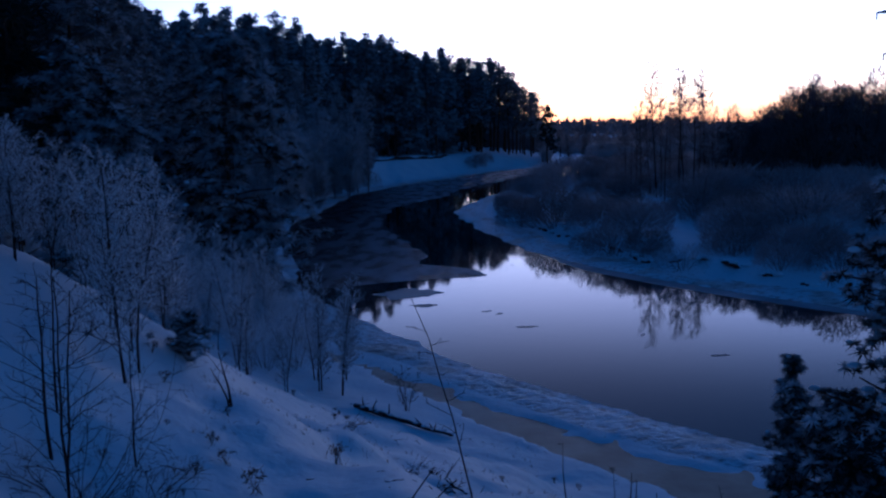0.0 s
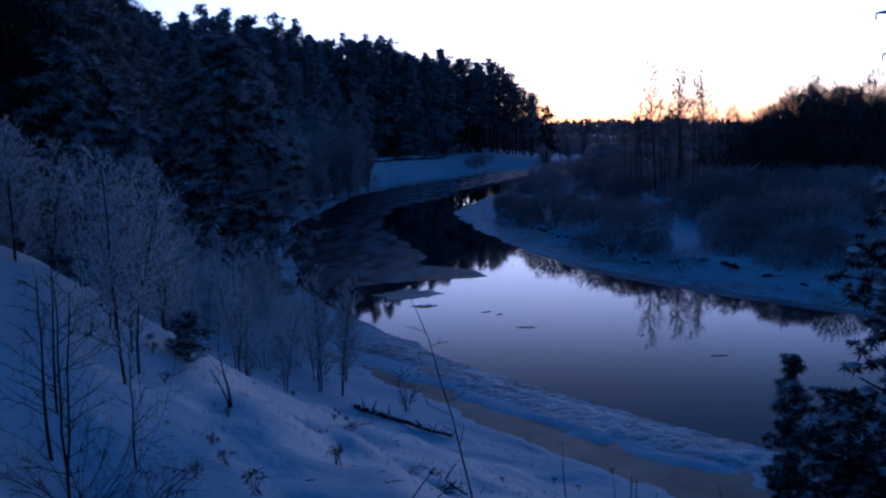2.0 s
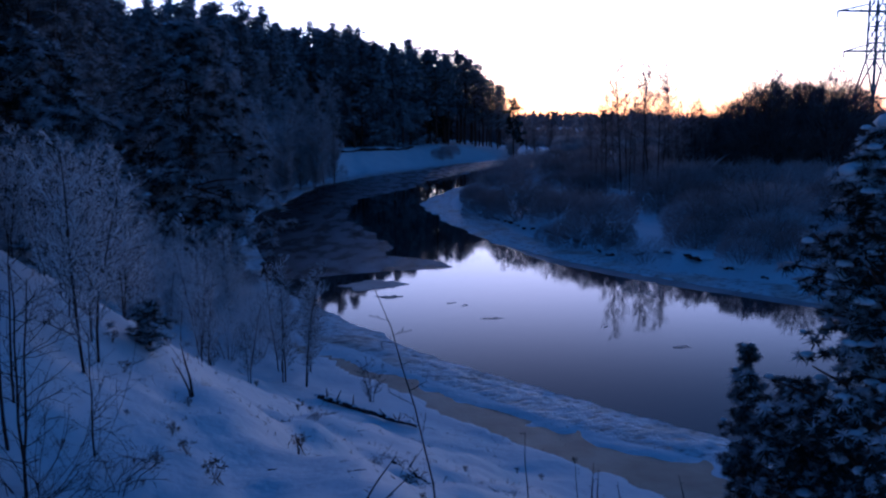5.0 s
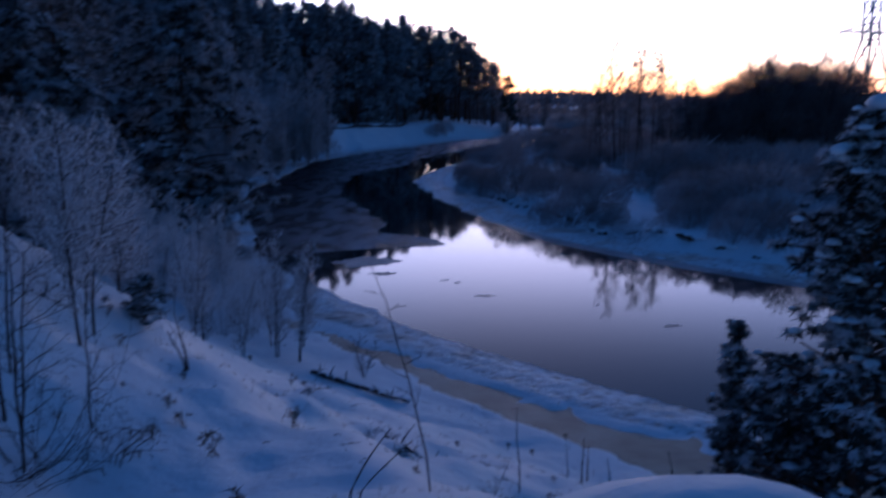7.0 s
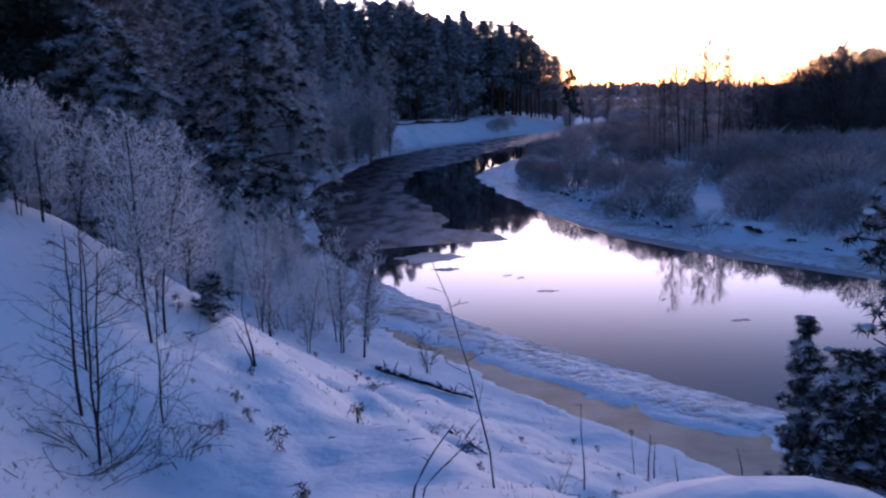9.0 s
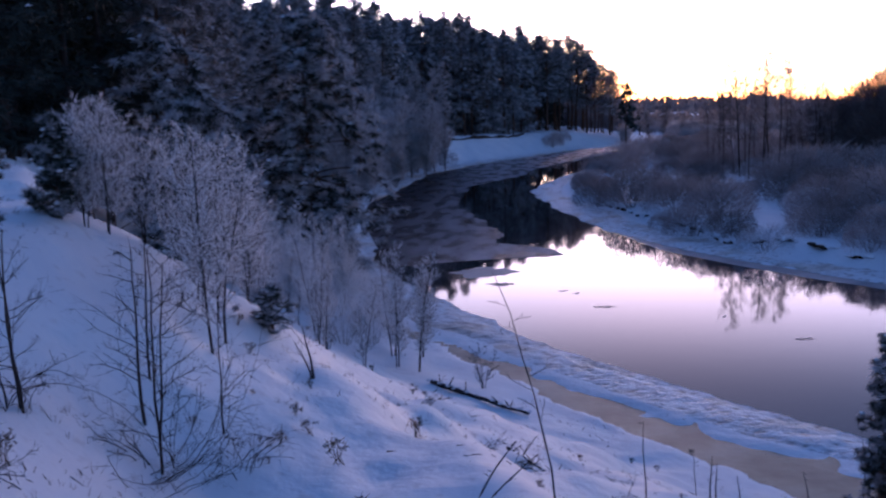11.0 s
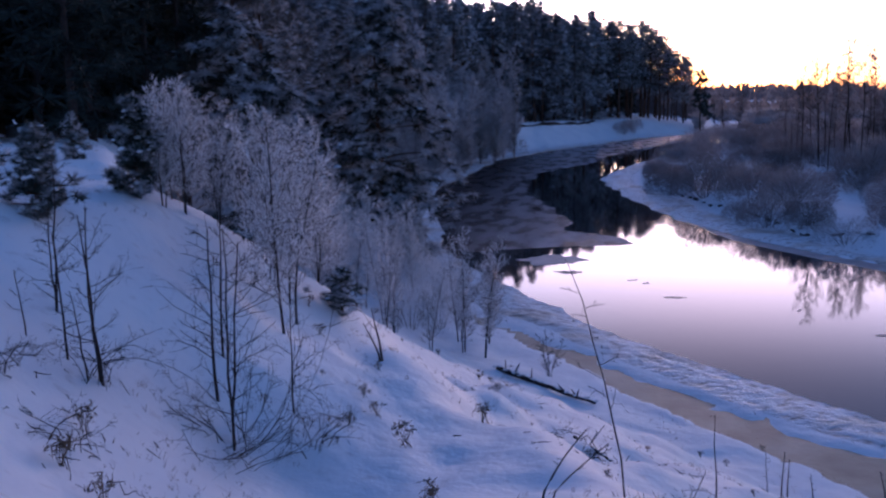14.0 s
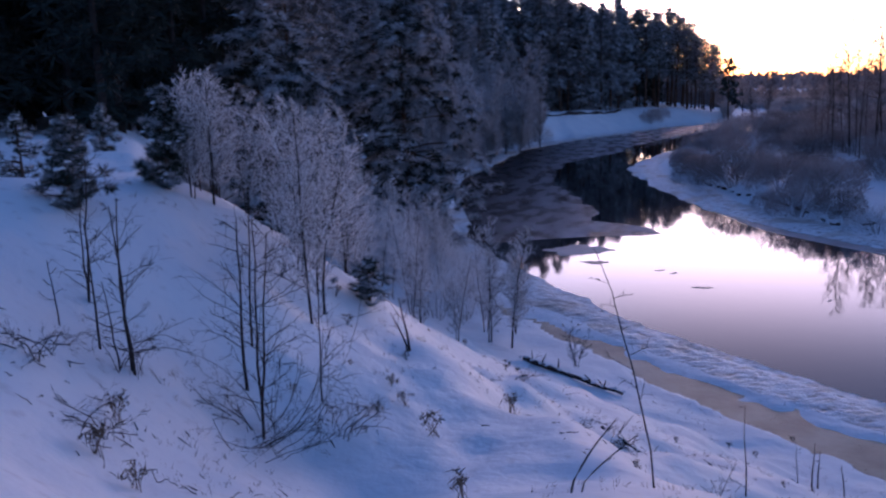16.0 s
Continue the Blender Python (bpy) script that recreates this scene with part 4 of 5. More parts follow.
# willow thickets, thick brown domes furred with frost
willow = [thicket("willow_bush", 110 + i, 4.4, 3.5, 12, 2600, 0.05, "dense brown leafless willow bush dusted with frost", "willow bushes on the low bank", HAZED_WILLOW) for i in range(3)]
frosted = [thicket("willow_bush", 120 + i, 2.6, 2.7, 10, 2000, 0.042, "low willow bush whitened with frost", "willow bushes on the low bank", GREY_TWIG) for i in range(2)]
bushes = willow + frosted
rng = np.random.default_rng(8)
rows = []
for y in np.arange(40, 200, 5.0):
    for x in np.arange(0, 100, 5.0):
        px, py = x + rng.uniform(-2.0, 2.0), y + rng.uniform(-2.0, 2.0)
        rows.append((px, py, rng.uniform(0, 360), rng.uniform(0.7, 1.3), rng.uniform()))
P = np.array(rows)
side = shore_distance(P[:, 0], P[:, 1], RIGHT_LINE)
in_view = (P[:, 0] > right_shore(P[:, 1])) & (np.degrees(np.arctan2(P[:, 0], P[:, 1])) < 36)
ok = in_view & (side > np.where(P[:, 1] < 78, 7.5, 8.0)) & (side < 42)
open_snow = value_noise(P[:, 0], P[:, 1], 9, 31) < np.where(P[:, 1] < 85, -0.1, 0.05)
places = []
for (x, y, turn, scale, pick), d in zip(P[ok & ~open_snow], side[ok & ~open_snow]):
    near_spit = 85 < y < 150 and d < 20
    k = int(pick * 2.99) if (near_spit or pick < 0.5) else 3 + int(pick * 10) % 2
    places.append((x, y, turn, scale * (0.62 if near_spit else 0.68 if y < 85 and d < 12 else 0.55 if d < 12 else 1.0 if y < 85 else 0.9), k))
# a close fringe of bushes where the bank steps up from the shore ice
edge_line = RIGHT_LINE[(RIGHT_LINE[:, 1] > 40) & (RIGHT_LINE[:, 1] < 165)]
for a, b in zip(edge_line[:-1], edge_line[1:]):
    d = (b - a) / np.linalg.norm(b - a)
    for k in range(max(1, int(np.linalg.norm(b - a) / 2.2 + rng.uniform(0, 0.7)))):
        if rng.uniform() < (0.55 if a[1] < 85 else 0.6) or a[0] / a[1] > 0.72:
            continue
        p = a + (b - a) * rng.uniform() + np.array([d[1], -d[0]]) * (rng.uniform(3.3, 6.0) if a[1] < 80 else rng.uniform(5.3, 7.4))
        places.append((float(p[0]), float(p[1]), rng.uniform(0, 360), rng.uniform(0.35, 0.75), int(rng.integers(5))))
# the big round willows on the spit and along the bank: x, y, turn, scale, kind
domes = [(8.6, 97.5, 20, 0.78, 0), (11.4, 91.0, 130, 0.95, 1), (12.6, 95.0, 40, 1.0, 2), (14.8, 85.5, 220, 0.88, 2), (17.1, 78.5, 60, 0.82, 0), (18.2, 82.0, 160, 0.9, 1), (17.6, 64.6, 300, 0.8, 3),
         (22.4, 68.0, 10, 0.68, 1), (24.0, 70.0, 100, 0.7, 2), (25.2, 63.6, 200, 0.68, 0), (27.6, 65.0, 250, 0.7, 1), (26.6, 58.6, 80, 0.62, 2), (38.9, 114, 150, 0.95, 1), (41.7, 105, 40, 1.0, 2), (44.1, 97.3, 190, 1.05, 0),
         *[(*polar(-b, d), 50 * i, 1.05, i % 3) for i, (b, d) in enumerate([(6.6, 150), (7.6, 160), (8.6, 168), (9.6, 172), (10.6, 170), (8.0, 180), (9.2, 186), (10.4, 184), (11.4, 176), (7.2, 138), (9.8, 150), (11.2, 156)])],
         (8.6, 230, 0, 0.85, 0), (11.0, 236, 80, 0.8, 1)]
places = [p for p in places if min(math.hypot(p[0] - d[0], p[1] - d[1]) for d in domes) > 3.6] + domes
strewn(bushes, places, 0.1)


def scrub(count, seed, az0=4.5, az1=40, d0=75, deep=300):
    """Bare brown scrub without end over the floodplain behind the bushes."""
    rng = np.random.default_rng(seed)
    az, d = rng.uniform(az0, az1, count), d0 + deep * rng.uniform(0, 1, count) ** 1.6
    x, y = d * np.sin(np.radians(az)), d * np.cos(np.radians(az))
    off = shore_distance(x, y, RIGHT_LINE)
    keep = (land(x, y) > 0.35) & ((off > np.where(y > 140, 13, 30)) | (x < left_shore(y)) | (y > 230)) & (az > 6.4) & (value_noise(x, y, 16, 61) > -0.6) & ~((az > 7.0) & (az < 9.2) & (d > 240) & (d < 330))
    x, y, d = x[keep], y[keep], d[keep]
    tall = (2.6 + 1.6 * value_noise(x, y, 9, 62) + 1.2 * value_noise(x, y, 30, 63)).clip(0.8)
    base = np.stack([x, y, land(x, y) + tall * rng.uniform(0, 0.7, len(x))], 1)
    tip = base + np.stack([rng.normal(0, 0.6, len(x)), rng.normal(0, 0.6, len(x)), np.ones(len(x))], 1) * (tall * rng.uniform(0.3, 0.6, len(x)))[:, None]
    g = Net()
    g.slivers(base, tip, 0.0016 * d * rng.uniform(0.6, 1.4, len(x)), rng)
    tagged(part("scrub", g, HAZED_SCRUB), "endless bare brown scrub on the floodplain", "scrub", kind="stuff")


scrub(130000, 64)
scrub(60000, 65, 6.4, 22, 222, 110)


# ---- undercut low bank: shaded gaps modelled as dark strips, snow lumps lying over them ----
def undercut():
    rng = np.random.default_rng(140)
    soil, cap = Net(), Net()
    line = RIGHT_LINE[(RIGHT_LINE[:, 1] > 44) & (RIGHT_LINE[:, 1] < 128)]
    way = np.gradient(line, axis=0)
    way /= np.linalg.norm(way, axis=1)[:, None]
    edge = line + np.column_stack([way[:, 1], -way[:, 0]]) * (5.2 - 1.7 * (1 - step(62, 95, line[:, 1])) + 0.5 * value_noise(line[:, 1], line[:, 1] * 0, 4, 141))[:, None]
    along = np.concatenate([[0], np.cumsum(np.linalg.norm(np.diff(edge, axis=0), axis=1))])
    s = 0.0
    while s < along[-1]:
        length = rng.uniform(0.4, 1.8)
        q = s + length * np.linspace(0, 1, 6)
        px, py = np.interp(q, along, edge[:, 0]), np.interp(q, along, edge[:, 1])
        z = land(px, py)
        # soil-coloured tube added to give the gap under the lumps its shade
        soil.tube(np.column_stack([px, py, z + 0.08]), rng.uniform(0.08, 0.2) * np.array([0.3, 1, 0.8, 1.1, 0.9, 0.3]), 6)
        k = int(length * 4) + 2
        u = rng.uniform(0, 1, k)
        c = np.column_stack([np.interp(u, np.linspace(0, 1, 6), px) + rng.normal(0.35, 0.3, k), np.interp(u, np.linspace(0, 1, 6), py) + rng.normal(0.2, 0.3, k), np.interp(u, np.linspace(0, 1, 6), z) + 0.22])
        r = rng.uniform(0.15, 0.42, k)
        cap.lumps(c, r, r * rng.uniform(0.5, 0.8, k), rng)
        s += length + rng.uniform(0.3, 2.4)
    tagged(part("undercut_shade", soil, SOIL, smooth=True), "dark strips added for shaded gaps under the snowy edge", "bank", kind="structure")
    tagged(part("snow_lumps", cap, SNOW, smooth=True), "rounded snow lumps along the low bank's edge", "snow", kind="stuff")


undercut()


# ---- ice on the river ----
sheet("ice_floe", -2.3, 59.5, 2.2, 1.9, 6, 0.014, MARGIN, 2, "ragged floe of thin grey ice", rag=0.3)
sheet("ice_floe", -1.2, 55.2, 0.7, 0.5, 10, 0.012, SLUSH, 3, "small thin floating ice floe", rag=0.6)
for k, (x, y, r) in enumerate([(4.6, 48.5, 0.5), (13.2, 41.5, 0.45), (2.6, 53.0, 0.35), (3.3, 52.2, 0.3), (10.5, 46.0, 0.25)]):
    sheet("ice_floe", x, y, r, r * 0.4, 15 * k, 0.008, SLUSH, 20 + k, "small dark patch of drifting slush ice", rag=0.5, rings=4, spokes=40)

# ---- the near bank: young pines ----
small = dict(mats=(NEEDLES, SNOW_LOAD), category="young pine")


def young_pine(seed, high, reach, limbs, clumps, needles, size, snow, label, x, y, turn=0.0, frost=0.5):
    return put(pine("young_pine", seed, high, 0.05, reach, limbs, clumps, needles, size, snow, label, "young pines on the bank", droop=0.05, cone=0.5, blade=0.12, frost=frost, along=0.45, scatter=0.14, sag=-0.3, **small), x, y, turn, sink=0.03)


young_pine(201, 1.32, 0.56, 40, 6, 80, 0.15, 0.5, "small bushy young pine rimed with snow", -8.40, 12.34)
young_pine(202, 1.85, 0.55, 44, 6, 80, 0.155, 0.4, "slim young pine rimed with frost", -8.30, 15.30, 60)
young_pine(203, 1.4, 0.55, 26, 5, 60, 0.16, 0.4, "young pine before the dark wood", *polar(31.9, 28.3), 10)
young_pine(204, 0.85, 0.8, 30, 6, 70, 0.13, 0.7, "snow-burdened young pine on the slope", -5.0, 17.0, 30, 0.95)
young_pine(205, 1.5, 0.6, 22, 4, 44, 0.15, 1.2, "young pine rimed with frost", *polar(36.5, 20.5), 70)

# the snow-laden pine beside the viewer, on the slope below
put(pine("snowy_pine", 211, 4.0, 0.02, 0.90, 135, 13, 70, 0.088, 0.16, "young pine heavily laden with clumps of snow", droop=-0.1, lump=1.9, cone=0.25, blade=0.16, mats=(SHADE_NEEDLES, None), frost=0.5, along=0.25, scatter=0.16, cushions=6), *polar(-29.6, 6.9), 20, sink=0.1)
put(pine("snowy_pine", 212, 2.4, 0.02, 0.34, 66, 9, 70, 0.068, 0.14, "small young pine with snowy shoots", droop=-0.1, lump=1.2, cone=0.6, blade=0.16, mats=(SHADE_NEEDLES, None), frost=0.6, along=0.2, scatter=0.14), *polar(-22.1, 7.2), 80, sink=0.1)
put(pine("snowy_pine", 213, 2.2, 0.02, 0.55, 90, 10, 70, 0.08, 0.16, "bushy young pine with snowy shoots", droop=-0.15, lump=1.7, cone=0.2, blade=0.16, mats=(SHADE_NEEDLES, None), frost=0.62, along=0.2, scatter=0.18), *polar(-24.9, 7.25), 10, sink=0.1)

# ---- frosted saplings ----
def sapling(seed, x, y, high, stems=1, lean=(0.0, 0.0), first=34, second=12, fine=4, reach=0.25, width=0.013, label="young birch furred white with hoarfrost", start=0.12, spread=0.1):
    return put(bare_tree("frosted_birch", seed, high, stems, first, second, fine, reach, label, "birch", "frosted saplings on the bank", FROST_STEM, HOAR, width, spread, start, 0.0062, lean, 1.25, True, STEM, 0.62, 0.22), x, y, sink=0.0)


sapling(301, -4.99, 13.56, 3.5, 1, (0.1, 0.1), 40, 14, 4, 0.27)
sapling(302, -5.21, 14.79, 3.35, 1, (0.45, 0.2), 40, 14, 4, 0.27)
sapling(303, -5.6, 15.6, 3.2, 2, (0.1, 0.2), 30, 13, 4, 0.27)
sapling(304, -8.11, 15.81, 2.1, 2, (0.1, 0.1), 30, 13, 4, 0.27)
sapling(305, -7.90, 16.32, 2.45, 2, (0.1, 0.1), 32, 14, 4, 0.27)
sapling(306, -7.68, 17.44, 2.4, 2, (0, 0.1), 32, 14, 4, 0.27)
sapling(307, -7.45, 18.07, 2.4, 2, (0.2, 0.1), 30, 13, 4, 0.27)
sapling(308, -7.16, 18.64, 2.5, 2, (0.2, 0.1), 30, 13, 4, 0.27)
sapling(309, -6.7, 17.2, 2.6, 2, (0.1, 0.1), 30, 13, 4, 0.27)
sapling(310, -8.8, 18.4, 2.6, 2, (0.0, 0.1), 30, 13, 4, 0.27)
sapling(311, -6.2, 16.2, 2.5, 2, (0.1, 0.1), 30, 13, 4, 0.27)
sapling(312, -6.0, 18.6, 2.6, 2, (0.1, 0.1), 30, 13, 4, 0.27)
sapling(313, -8.6, 17.2, 2.4, 2, (0.0, 0.1), 30, 13, 4, 0.27)
sapling(314, -9.6, 18.9, 2.4, 2, (0.0, 0.1), 28, 12, 4, 0.27)
sapling(315, -7.6, 24.0, 3.4, 2, (0.0, 0.1), 28, 12, 5, 0.27)
sapling(316, -6.4, 27.0, 3.3, 2, (0.1, 0.1), 28, 12, 5, 0.27)
sapling(317, -8.6, 27.5, 3.9, 2, (0.0, 0.1), 28, 12, 5, 0.27)
sapling(318, -5.6, 30.5, 3.0, 2, (0.1, 0.1), 28, 12, 5, 0.27)
# taller ones rising from the lower slope behind the spur
tall = [bare_tree("frosted_birch", 320 + i, 5.2, 2, 34, 12, 4, 0.19, "slender frosted birch on the lower slope", "birch", "frosted birches on the lower slope", FROST_STEM, HOAR, 0.03, 0.12, 0.2, 0.006) for i in range(3)]
rng = np.random.default_rng(33)
rows = [(*polar(14.2, 53), 10, 1.0, 1), (*polar(12.4, 55), 80, 0.9, 2), (*polar(16.0, 51), 150, 1.0, 0), (*polar(10.9, 57), 30, 0.8, 1), (-13.5, 45.3, 0, 1.0, 0), (-12.9, 50.4, 40, 1.0, 1), (-11.0, 48.0, 100, 0.96, 2), (-9.5, 46.9, 200, 0.96, 0)]
for i in range(26):
    y = rng.uniform(30, 52)
    x = left_shore(y) - rng.uniform(5.5, 15)
    if x < -0.19 * y:
        rows.append((float(x), float(y), rng.uniform(0, 360), rng.uniform(0.5, 0.95), int(rng.integers(3))))
strewn(tall, rows, 0.05)
hazel = [thicket("frosted_shrub", 136 + i, 2.4, 1.9, 9, 1700, 0.017, "frosted shrub at the foot of the snowy slope", "frosted shrubs below the slope", HOAR, low=0.05, thick=0.016, shoots=(0.1, 0.3)) for i in range(2)]
strewn(hazel, [(-9.8, 49.2, 0, 0.8, 0), (-8.6, 46.2, 50, 0.9, 1), (-7.4, 44.2, 150, 0.8, 1), (-11.7, 54.0, 20, 1.0, 1), (-10.6, 51.0, 250, 1.0, 0), (-8.0, 42.4, 90, 0.95, 0), (-9.6, 46.6, 10, 1.05, 1),
               (-12.6, 52.6, 130, 1.1, 1), (-6.8, 39.2, 180, 0.85, 0), (-7.9, 38.0, 280, 0.9, 0), (-13.4, 56.0, 310, 1.1, 1), (-10.9, 47.4, 75, 1.05, 1)], 0.05)
lower = dict(width=0.022, first=30, second=11, fine=4, label="frosted birch clump at the foot of the slope")
sapling(331, -5.0, 34.72, 4.9, 2, (0.2, 0.1), reach=0.2, **lower)
sapling(332, -4.12, 34.14, 4.8, 2, (0.3, 0.1), reach=0.2, **lower)
sapling(333, -4.3, 37.2, 4.3, 2, (0.25, 0.1), reach=0.2, **lower)
sapling(334, -5.6, 37.0, 4.4, 2, (0.0, 0.1), reach=0.2, **lower)


# ---- bare bushes and stalks ----
def bare_bush(seed, x, y, high, stems, first, second, fine, reach, label, lean=(0, 0), width=0.008, spread=0.16, start=0.1, thick=0.009, category="bush", name="bare_bush", upward=0.6):
    return put(bare_tree(name, seed, high, stems, first, second, fine, reach, label, category, "", STEM, STEM, width, spread, start, thick, lean, upward, True), x, y, sink=0.0)


bare_bush(401, -4.65, 10.48, 2.85, 2, 15, 6, 2, 0.30, "dark bare sapling clump standing in the hollow", (0.1, 0.1), 0.006, 0.10, 0.15, 0.0065)
bare_bush(402, -5.08, 11.05, 2.4, 1, 12, 5, 2, 0.26, "dark bare sapling in the hollow", (0, 0.05), 0.007, 0.08, 0.2)


def arching_bush(seed, x, y, reach, limbs, label, swing=(0.0, 6.28), lift=0.45, curl=0.0):
    """Long thin branches that sweep out low over the snow and curl up or droop at their ends."""
    rng = np.random.default_rng(seed)
    bush = thing("arching_bush", label, "bush")
    twig = Net()
    for k in range(limbs):
        a = swing[0] + (swing[1] - swing[0]) * (k + rng.uniform(0, 1)) / limbs
        r, q = reach * rng.uniform(0.45, 1.15), np.linspace(0, 1, 9)
        foot = rng.normal(0, 0.16 * reach, 2)
        turn = a + rng.normal(0, 0.8) * q ** 1.5
        rise = lift * rng.uniform(0.1, 1.1) * np.sin(q * rng.uniform(1.7, 3.0)) + rng.uniform(-0.2, 0.5) * q ** 3 + rng.uniform(0, 0.25)
        out = np.sin(1.5 * q) if curl else q
        if curl:
            rise = 0.03 + curl * rng.uniform(0.3, 2.4) * (1 - np.cos(1.5 * q))
            r *= rng.uniform(0.6, 1.0)
        px, py = x + foot[0] + r * out * np.cos(turn), y + foot[1] + r * out * np.sin(turn)
        ground_z = land(px, py)
        path = np.column_stack([px - x, py - y, np.maximum(ground_z[0] + r * rise, ground_z + 0.03) - ground_z[0]])
        path[0, 2] = min(path[0, 2], 0.12) - 0.1
        part("branch", _tube(path, rng.uniform(0.001, 0.006) * np.linspace(1, 0.2, 9) + 0.0016, 5), STEM, bush)
        m = 13
        u = rng.uniform(0.2, 1.0, m)
        s = np.column_stack([np.interp(u, q, path[:, i]) for i in range(3)])
        d = unit(np.column_stack([np.cos(turn[0]) + rng.normal(0, 0.7, m), np.sin(turn[0]) + rng.normal(0, 0.7, m), rng.normal(0.35, 0.6, m)]))
        tip = s + d * (r * rng.uniform(0.12, 0.4, m))[:, None]
        twig.slivers(s, tip, np.full(m, 0.006), rng)
        w = rng.uniform(0.2, 0.9, (m, 2, 1))
        s2 = (s[:, None] * (1 - w) + tip[:, None] * w).reshape(-1, 3)
        twig.slivers(s2, s2 + unit(np.repeat(d, 2, 0) + rng.normal(0, 0.5, (m * 2, 3))) * r * 0.14, np.full(m * 2, 0.005), rng)
    tagged(part("twig_mass", twig, STEM, bush), kind="stuff")
    return put(bush, x, y, sink=0.0)


arching_bush(403, -4.55, 10.35, 1.5, 18, "wide fan of thin bare branches curving up from the snow", (-1.3, 0.9), 0.3, 0.8)
arching_bush(411, -4.75, 10.5, 0.95, 12, "low spreading bare branches in snow", (1.6, 4.2), 0.7)
arching_bush(412, -6.0, 9.6, 0.8, 12, "low bare twigs round the sapling's foot", (-3.0, 3.0), 0.7)
arching_bush(413, -3.75, 11.0, 0.8, 12, "thin bare twigs arching over the snow", (-2.5, 2.5))
arching_bush(414, -6.3, 8.3, 0.7, 12, "dark twig litter sticking out of the snow", (-3.1, 3.1), 0.3)
arching_bush(415, -5.2, 7.8, 0.6, 10, "dark twig litter sticking out of the snow", (-3.1, 3.1), 0.3)
arching_bush(421, -0.9, 16.2, 0.55, 7, "dark twigs lying in the snow below the crest", (-1.5, 1.5), 0.25)
arching_bush(422, -0.1, 14.3, 0.6, 7, "dark twigs lying in the snow below the crest", (-1.8, 1.2), 0.25)
arching_bush(423, -2.2, 19.5, 0.6, 7, "dark twigs lying in the snow below the crest", (-1.5, 1.5), 0.3)
arching_bush(424, 1.4, 12.6, 0.5, 7, "thin bare twigs on the slope's edge", (-0.5, 3.0), 0.7)
arching_bush(425, 2.6, 12.4, 0.5, 7, "thin bare twigs on the slope's edge", (-0.5, 3.0), 0.7)
bare_bush(416, -5.35, 11.9, 2.3, 1, 10, 5, 2, 0.26, "dark bare sapling behind the clump", (0.1, 0), 0.006, 0.08, 0.15, 0.007)
bare_bush(417, -6.9, 10.3, 1.9, 2, 10, 5, 2, 0.26, "dark bare sapling in the hollow", (0.05, 0), 0.006, 0.1, 0.15, 0.008)
bare_bush(418, -4.2, 11.6, 1.7, 1, 10, 5, 2, 0.26, "thin bare sapling by the clump", (0.05, 0), 0.006, 0.1, 0.15, 0.007)
bare_bush(404, -6.32, 9.58, 1.55, 1, 10, 5, 2, 0.26, "dark bare sapling in the hollow", (-0.1, 0), 0.006, 0.06, 0.2, 0.009)
bare_bush(405, -5.90, 9.61, 2.2, 2, 10, 5, 2, 0.26, "dark bare sapling with thin upright twigs", (-0.08, 0), 0.006, 0.06, 0.12, 0.008)
bare_bush(406, -6.0, 9.47, 1.1, 1, 6, 3, 1, 0.2, "thin dark bare stem in snow", (-0.16, 0), 0.005, 0.05, 0.3)
bare_bush(407, -6.7, 9.37, 0.8, 1, 5, 3, 1, 0.2, "thin dark bare stem in snow", (-0.1, 0), 0.005, 0.05, 0.3)
bare_bush(408, -3.60, 14.6, 0.95, 2, 3, 3, 1, 0.45, "small dead forked sapling on the snowy ridge", (0.06, 0.1), 0.008, 0.42, 0.4, 0.024)
bare_bush(409, -1.46, 32.2, 1.6, 8, 6, 5, 2, 0.3, "low bare shrub beside the fallen log", (0, 0), 0.014, 0.35, 0.15, 0.006)
bare_bush(410, -7.5, 33.0, 1.4, 7, 6, 5, 2, 0.3, "dark low shrub on the slope", (0, 0), 0.014, 0.3, 0.1, 0.006)


def stalk(seed, x, y, high, lean, label, first=5, thick=0.006):
    return put(bare_tree("bare_stalk", seed, high, 1, first, 3, 1, 0.13, label, "stalk", "bare stalks in the snow", STEM, STEM, 0.005, 0.04, 0.35, thick, lean, 0.5, True), x, y, sink=0.0)


stalk(501, 0.36, 9.66, 2.7, (-0.7, 0.04), "tall leaning bare stalk on the slope", 9, 0.0036)
stalk(502, 1.96, 13.81, 1.5, (0, 0.02), "thin upright bare stalk in snow", 2, 0.007)
stalk(503, 3.73, 18.59, 0.97, (-0.06, 0.03), "thin bare stalk in snow")
stalk(504, 5.0, 22.44, 1.0, (0, 0), "short branched bare stalk at the foot of the slope", 4, 0.02)
stalk(505, 4.77, 22.05, 1.3, (0.06, -0.09), "branched bare stalk at the foot of the slope", 4, 0.016)
stalk(506, 5.58, 22.19, 0.8, (-0.1, 0), "short bare stalk at the foot of the slope", 3, 0.02)
stalk(507, 8.81, 22.68, 2.0, (-0.16, 0), "forked bare sapling at the foot of the slope", 7, 0.012)
stalk(508, 7.5, 22.82, 0.9, (-0.18, 0), "short bare stalk at the foot of the slope", 3, 0.02)
stalk(509, -0.55, 8.4, 0.75, (0.45, 0.1), "dark bare twig sticking from snow", 3, 0.014)
stalk(510, -0.45, 8.4, 0.6, (0.6, 0.1), "dark bare twig sticking from snow", 2, 0.012)


